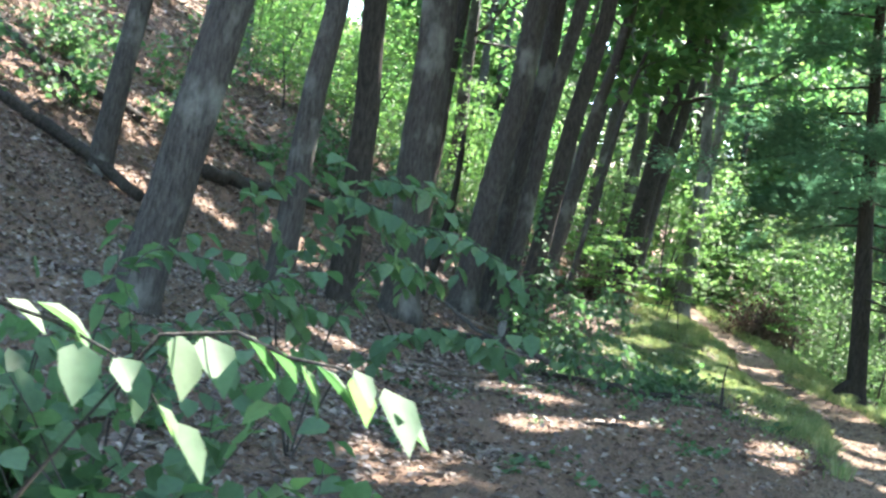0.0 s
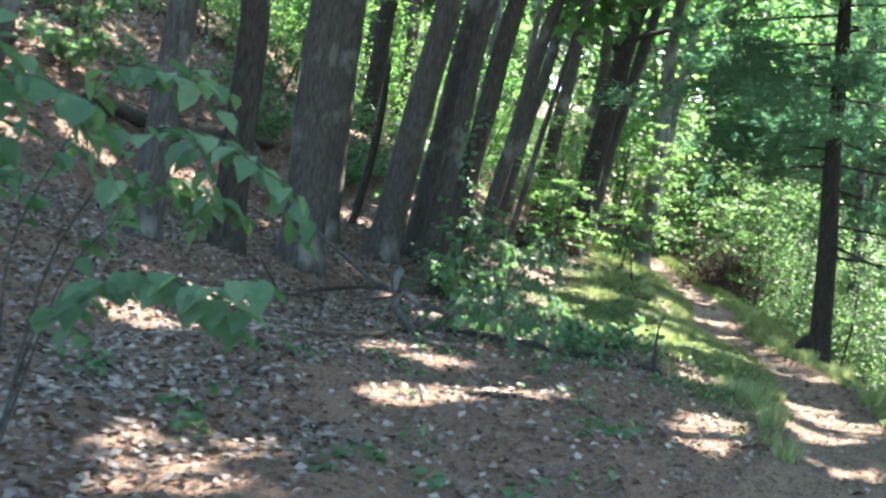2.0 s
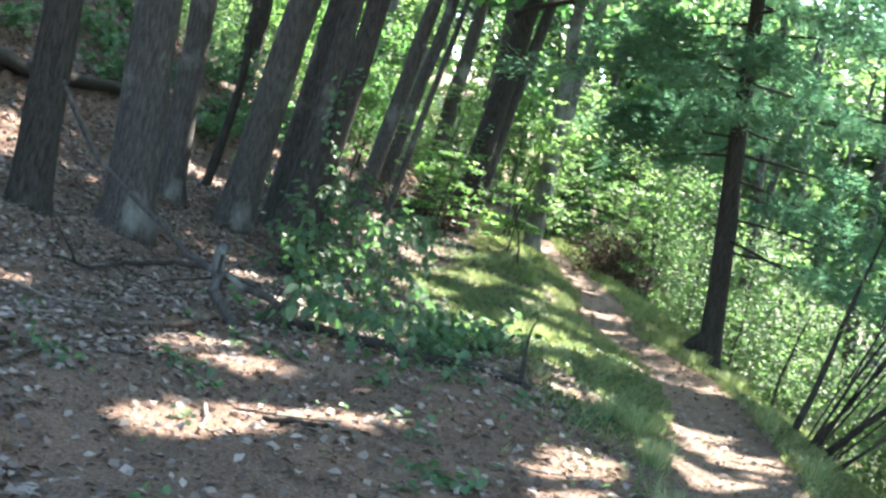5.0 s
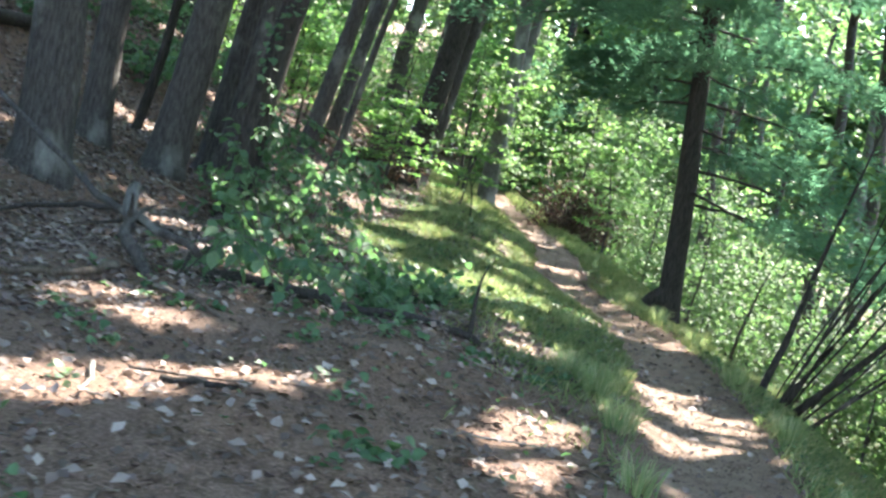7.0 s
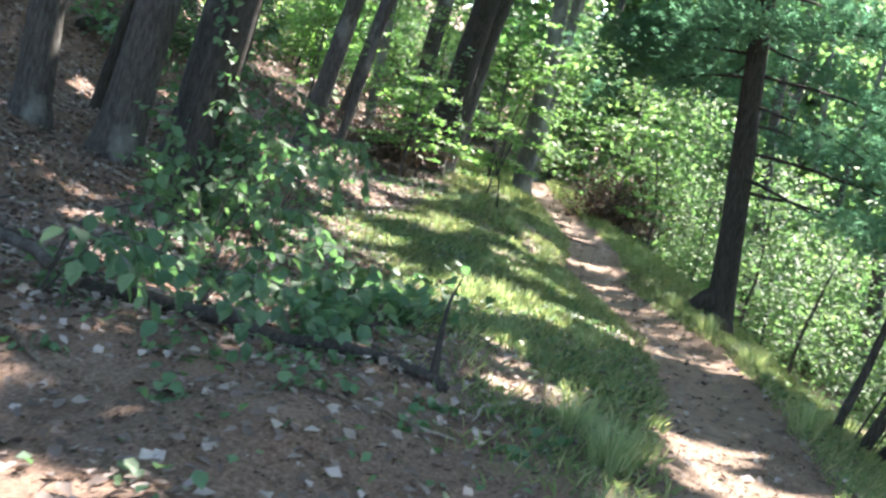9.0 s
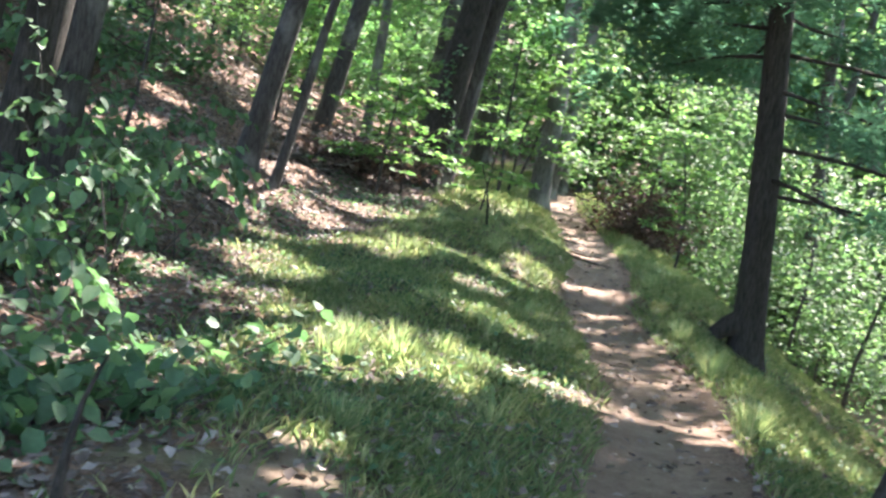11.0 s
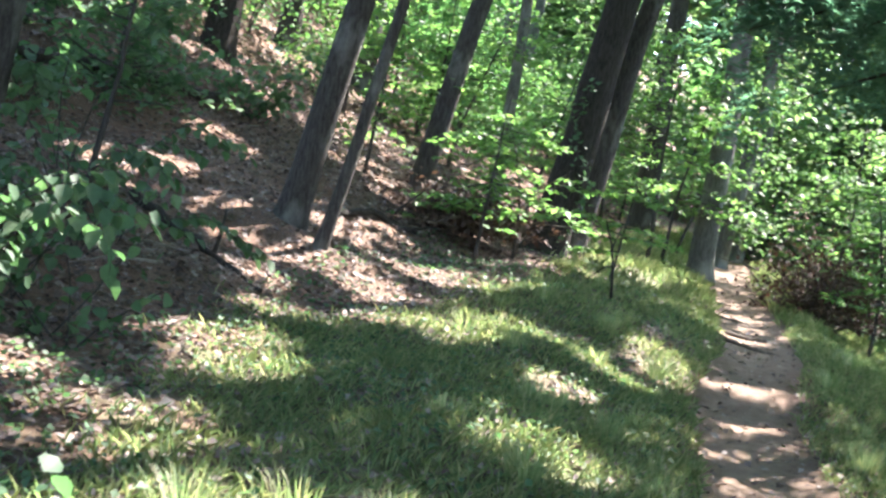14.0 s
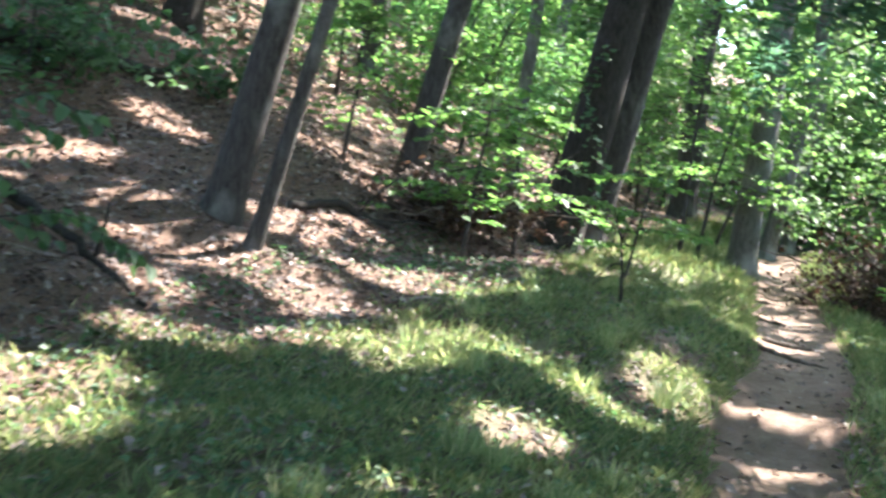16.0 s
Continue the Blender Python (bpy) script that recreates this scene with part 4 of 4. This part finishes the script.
def dead_branch(points, r0, r1, label, mat=None, arms=0, name="fallen_branch", lift=0.0):
    """A branch or log lying along ground points (x, y, height above ground)."""
    pts = np.array([(x, y, high(x, y) + z) for x, y, z in points], float)
    t = np.linspace(0, 1, len(pts))
    fine = np.linspace(0, 1, 4 * len(pts))
    line = np.stack([np.interp(fine, t, pts[:, k]) for k in range(3)], 1) + rng.normal(0, r0 * 0.25, (len(fine), 3))
    base = new(name)
    base.location = tuple(line[0])
    line = line - line[0]
    part("stem", limb_mesh("stem", [tube(line, np.linspace(r0, r1, len(fine)), 8, 0.06)], mat or DEADWOOD), base)
    for _ in range(arms):
        k = rng.integers(len(fine) // 4, len(fine) - 1)
        d = rng.normal(0, 1, 3) + np.array([0, 0, 0.5])
        part("side_branch", limb_mesh("side_branch", [tube(bent(line[k], d, rng.uniform(0.3, 0.8), 4, 0.15, 0.1), np.linspace(r0 * 0.5, 0.004, 5), 5)], mat or DEADWOOD), base)
    return tagged(base, label, "dead branch")


dead_branch(((1.5, 13.85, 0.03), (2.13, 13.64, 0.05), (2.68, 13.45, 0.05), (3.14, 13.24, 0.04), (3.55, 13.0, 0.03)), 0.05, 0.03, "long dark rotting log among green leaves", BARK_DARK, 2)
dead_branch(((1.5, 13.0, 0.24), (1.02, 13.3, 0.32), (0.68, 13.6, 0.36), (0.4, 13.9, 0.58), (-0.45, 14.6, 0.95), (-0.87, 14.9, 1.37)), 0.034, 0.018, "bare dark pole propped over the leaves", BARK)
dead_branch(((1.28, 13.2, 0.3), (1.08, 13.3, 0.31), (0.78, 13.5, 0.31), (0.44, 13.7, 0.3), (-0.18, 14.0, 0.08), (-0.5, 14.2, 0.02)), 0.032, 0.012, "dark curved dead branch", BARK_DARK, 2)
dead_branch(((0.95, 13.4, 0.52), (0.98, 13.25, 0.33), (0.97, 13.15, 0.2), (1.2, 13.05, 0.0)), 0.05, 0.045, "broken stub of a dark dead branch", BARK, 2)
dead_branch(((0.99, 12.85, 0.07), (0.87, 12.5, 0.04), (0.71, 12.3, 0.04), (0.5, 12.0, 0.03), (0.2, 11.8, 0.02)), 0.03, 0.014, "crooked dead stick on the leaves", DEADWOOD, 1)
dead_branch(((1.25, 12.6, 0.04), (1.6, 12.2, 0.03), (1.75, 12.0, 0.02)), 0.022, 0.012, "short broken stick on red-brown leaves", DEADWOOD)
dead_branch(((1.28, 10.3, 0.03), (1.33, 10.0, 0.03), (1.31, 9.85, 0.02), (1.42, 9.7, 0.02)), 0.012, 0.005, "short bleached crooked twig", PALEWOOD)
dead_branch(((1.6, 10.15, 0.02), (1.95, 10.05, 0.02)), 0.02, 0.012, "short dark stick on the ground", BARK_DARK)
dead_branch(((0.15, 9.7, 0.02), (0.26, 10.6, 0.03), (0.4, 11.0, 0.02)), 0.014, 0.008, "thin brown stick on fallen leaves", DEADWOOD)
dead_branch(((-3.9, 18.3, 0.1), (-3.2, 19.0, 0.12), (-2.65, 20.4, 0.12), (-1.85, 22.8, 0.12)), 0.13, 0.1, "dark fallen trunk on the slope", BARK_DARK, 0, "fallen_log")
dead_branch(((-1.2, 24.3, 0.08), (-1.0, 24.9, 0.1), (-0.55, 26.8, 0.1), (0.15, 28.4, 0.1)), 0.085, 0.07, "second dark fallen trunk behind the oaks", BARK_DARK, 0, "fallen_log")
dead_branch(((-7.2, 15.2, 0.1), (-5.6, 15.8, 0.1), (-4.0, 15.6, 0.1)), 0.11, 0.08, "dark fallen trunk across the slope", BARK_DARK, 2, "fallen_log")
dead_branch(((-8.5, 18.5, 0.1), (-6.5, 18.0, 0.1), (-5.0, 18.6, 0.1)), 0.1, 0.07, "dark fallen trunk high on the slope", BARK_DARK, 1, "fallen_log")
dead_branch(((2.38, 26.5, 0.05), (2.68, 27.3, 0.06), (3.2, 27.45, 0.04)), 0.05, 0.035, "dark fallen limb on the leaves", BARK_DARK, 2)
dead_branch(((1.2, 23.4, 0.1), (1.67, 23.34, 0.08), (2.14, 23.15, 0.05), (2.7, 22.75, 0.02)), 0.05, 0.02, "dark fallen limb under green leaves", BARK_DARK, 2)
dead_branch(((5.78, 24.4, 0.02), (5.96, 24.5, 0.02)), 0.02, 0.012, "short pale stick in the grass", PALEWOOD)
dead_branch(((5.65, 27.1, 0.0), (5.6, 27.15, 0.4), (5.45, 27.3, 0.85)), 0.02, 0.008, "dark bare stick standing in the grass", BARK_DARK, 2)
for x0, y0, x1, y1 in ((7.0, 32.0, 7.8, 32.5), (7.2, 28.7, 7.9, 28.5), (6.95, 28.0, 7.7, 27.6), (6.9, 30.2, 7.7, 30.4)):
    dead_branch(((x0, y0, 0.0), ((x0 + x1) / 2, (y0 + y1) / 2 + 0.05, 0.015), (x1, y1, -0.01)), 0.03, 0.02, "bare root crossing the dirt trail", DEADWOOD, 0, "tree_root")
for _ in range(46):
    y = rng.uniform(6, 29)
    x = trail(y) - rng.uniform(0.8, 7)
    a = rng.uniform(0, 6.28)
    l = rng.uniform(0.15, 0.5)
    dead_branch(((x, y, 0.02), (x + l * math.cos(a), y + l * math.sin(a), 0.03), (x + 2 * l * math.cos(a + 0.2), y + 2 * l * math.sin(a + 0.2), 0.02)), rng.uniform(0.007, 0.016), 0.004, "thin fallen twig on the leaf litter", DEADWOOD if rng.random() < 0.6 else PALEWOOD)


def brush_pile(x, y, size, tall, label):
    base = new("brush_pile")
    base.location = (x, y, high(x, y))
    tubes = []
    for _ in range(70):
        a = rng.uniform(0, 6.28)
        at = rng.normal(0, 0.45, 3) * np.array([size, size, tall])
        at[2] = abs(at[2])
        tubes.append(tube(bent(at, (math.cos(a), math.sin(a), rng.normal(0.15, 0.3)), rng.uniform(0.6, 1.6), 5, 0.15), np.linspace(rng.uniform(0.008, 0.025), 0.003, 6), 5))
    for one in tubes:
        part("stick", limb_mesh("stick", [one], DEADWOOD), base)
    w = rng.normal(0, 1, (3600, 3)) * np.array([size * 0.5, size * 0.5, tall * 0.5])
    w[:, 2] = np.abs(w[:, 2]) + 0.1
    part("dead_leaves", leaf_mesh("dead_leaves", w, 0.1, DEADLEAF, 0.6, 0.6), base, "withered dark brown leaves")["kind"] = "stuff"
    return tagged(base, label, "brush pile")


brush_pile(9.15, 33.0, 1.0, 1.2, "dark heap of dead branches and withered leaves beside the trail")
brush_pile(3.4, 29.2, 1.0, 0.5, "tangle of bare dead branches under a leafy sapling")

for x, y, h in ((3.0, 14.2, 0.35), (3.3, 14.7, 0.3), (2.75, 14.9, 0.4), (3.25, 15.4, 0.28), (2.9, 13.8, 0.3)):
    shrub(x, y, h, 0.4, 6, 14, 0.09, "low broad-leaved green plant among the fallen leaves")
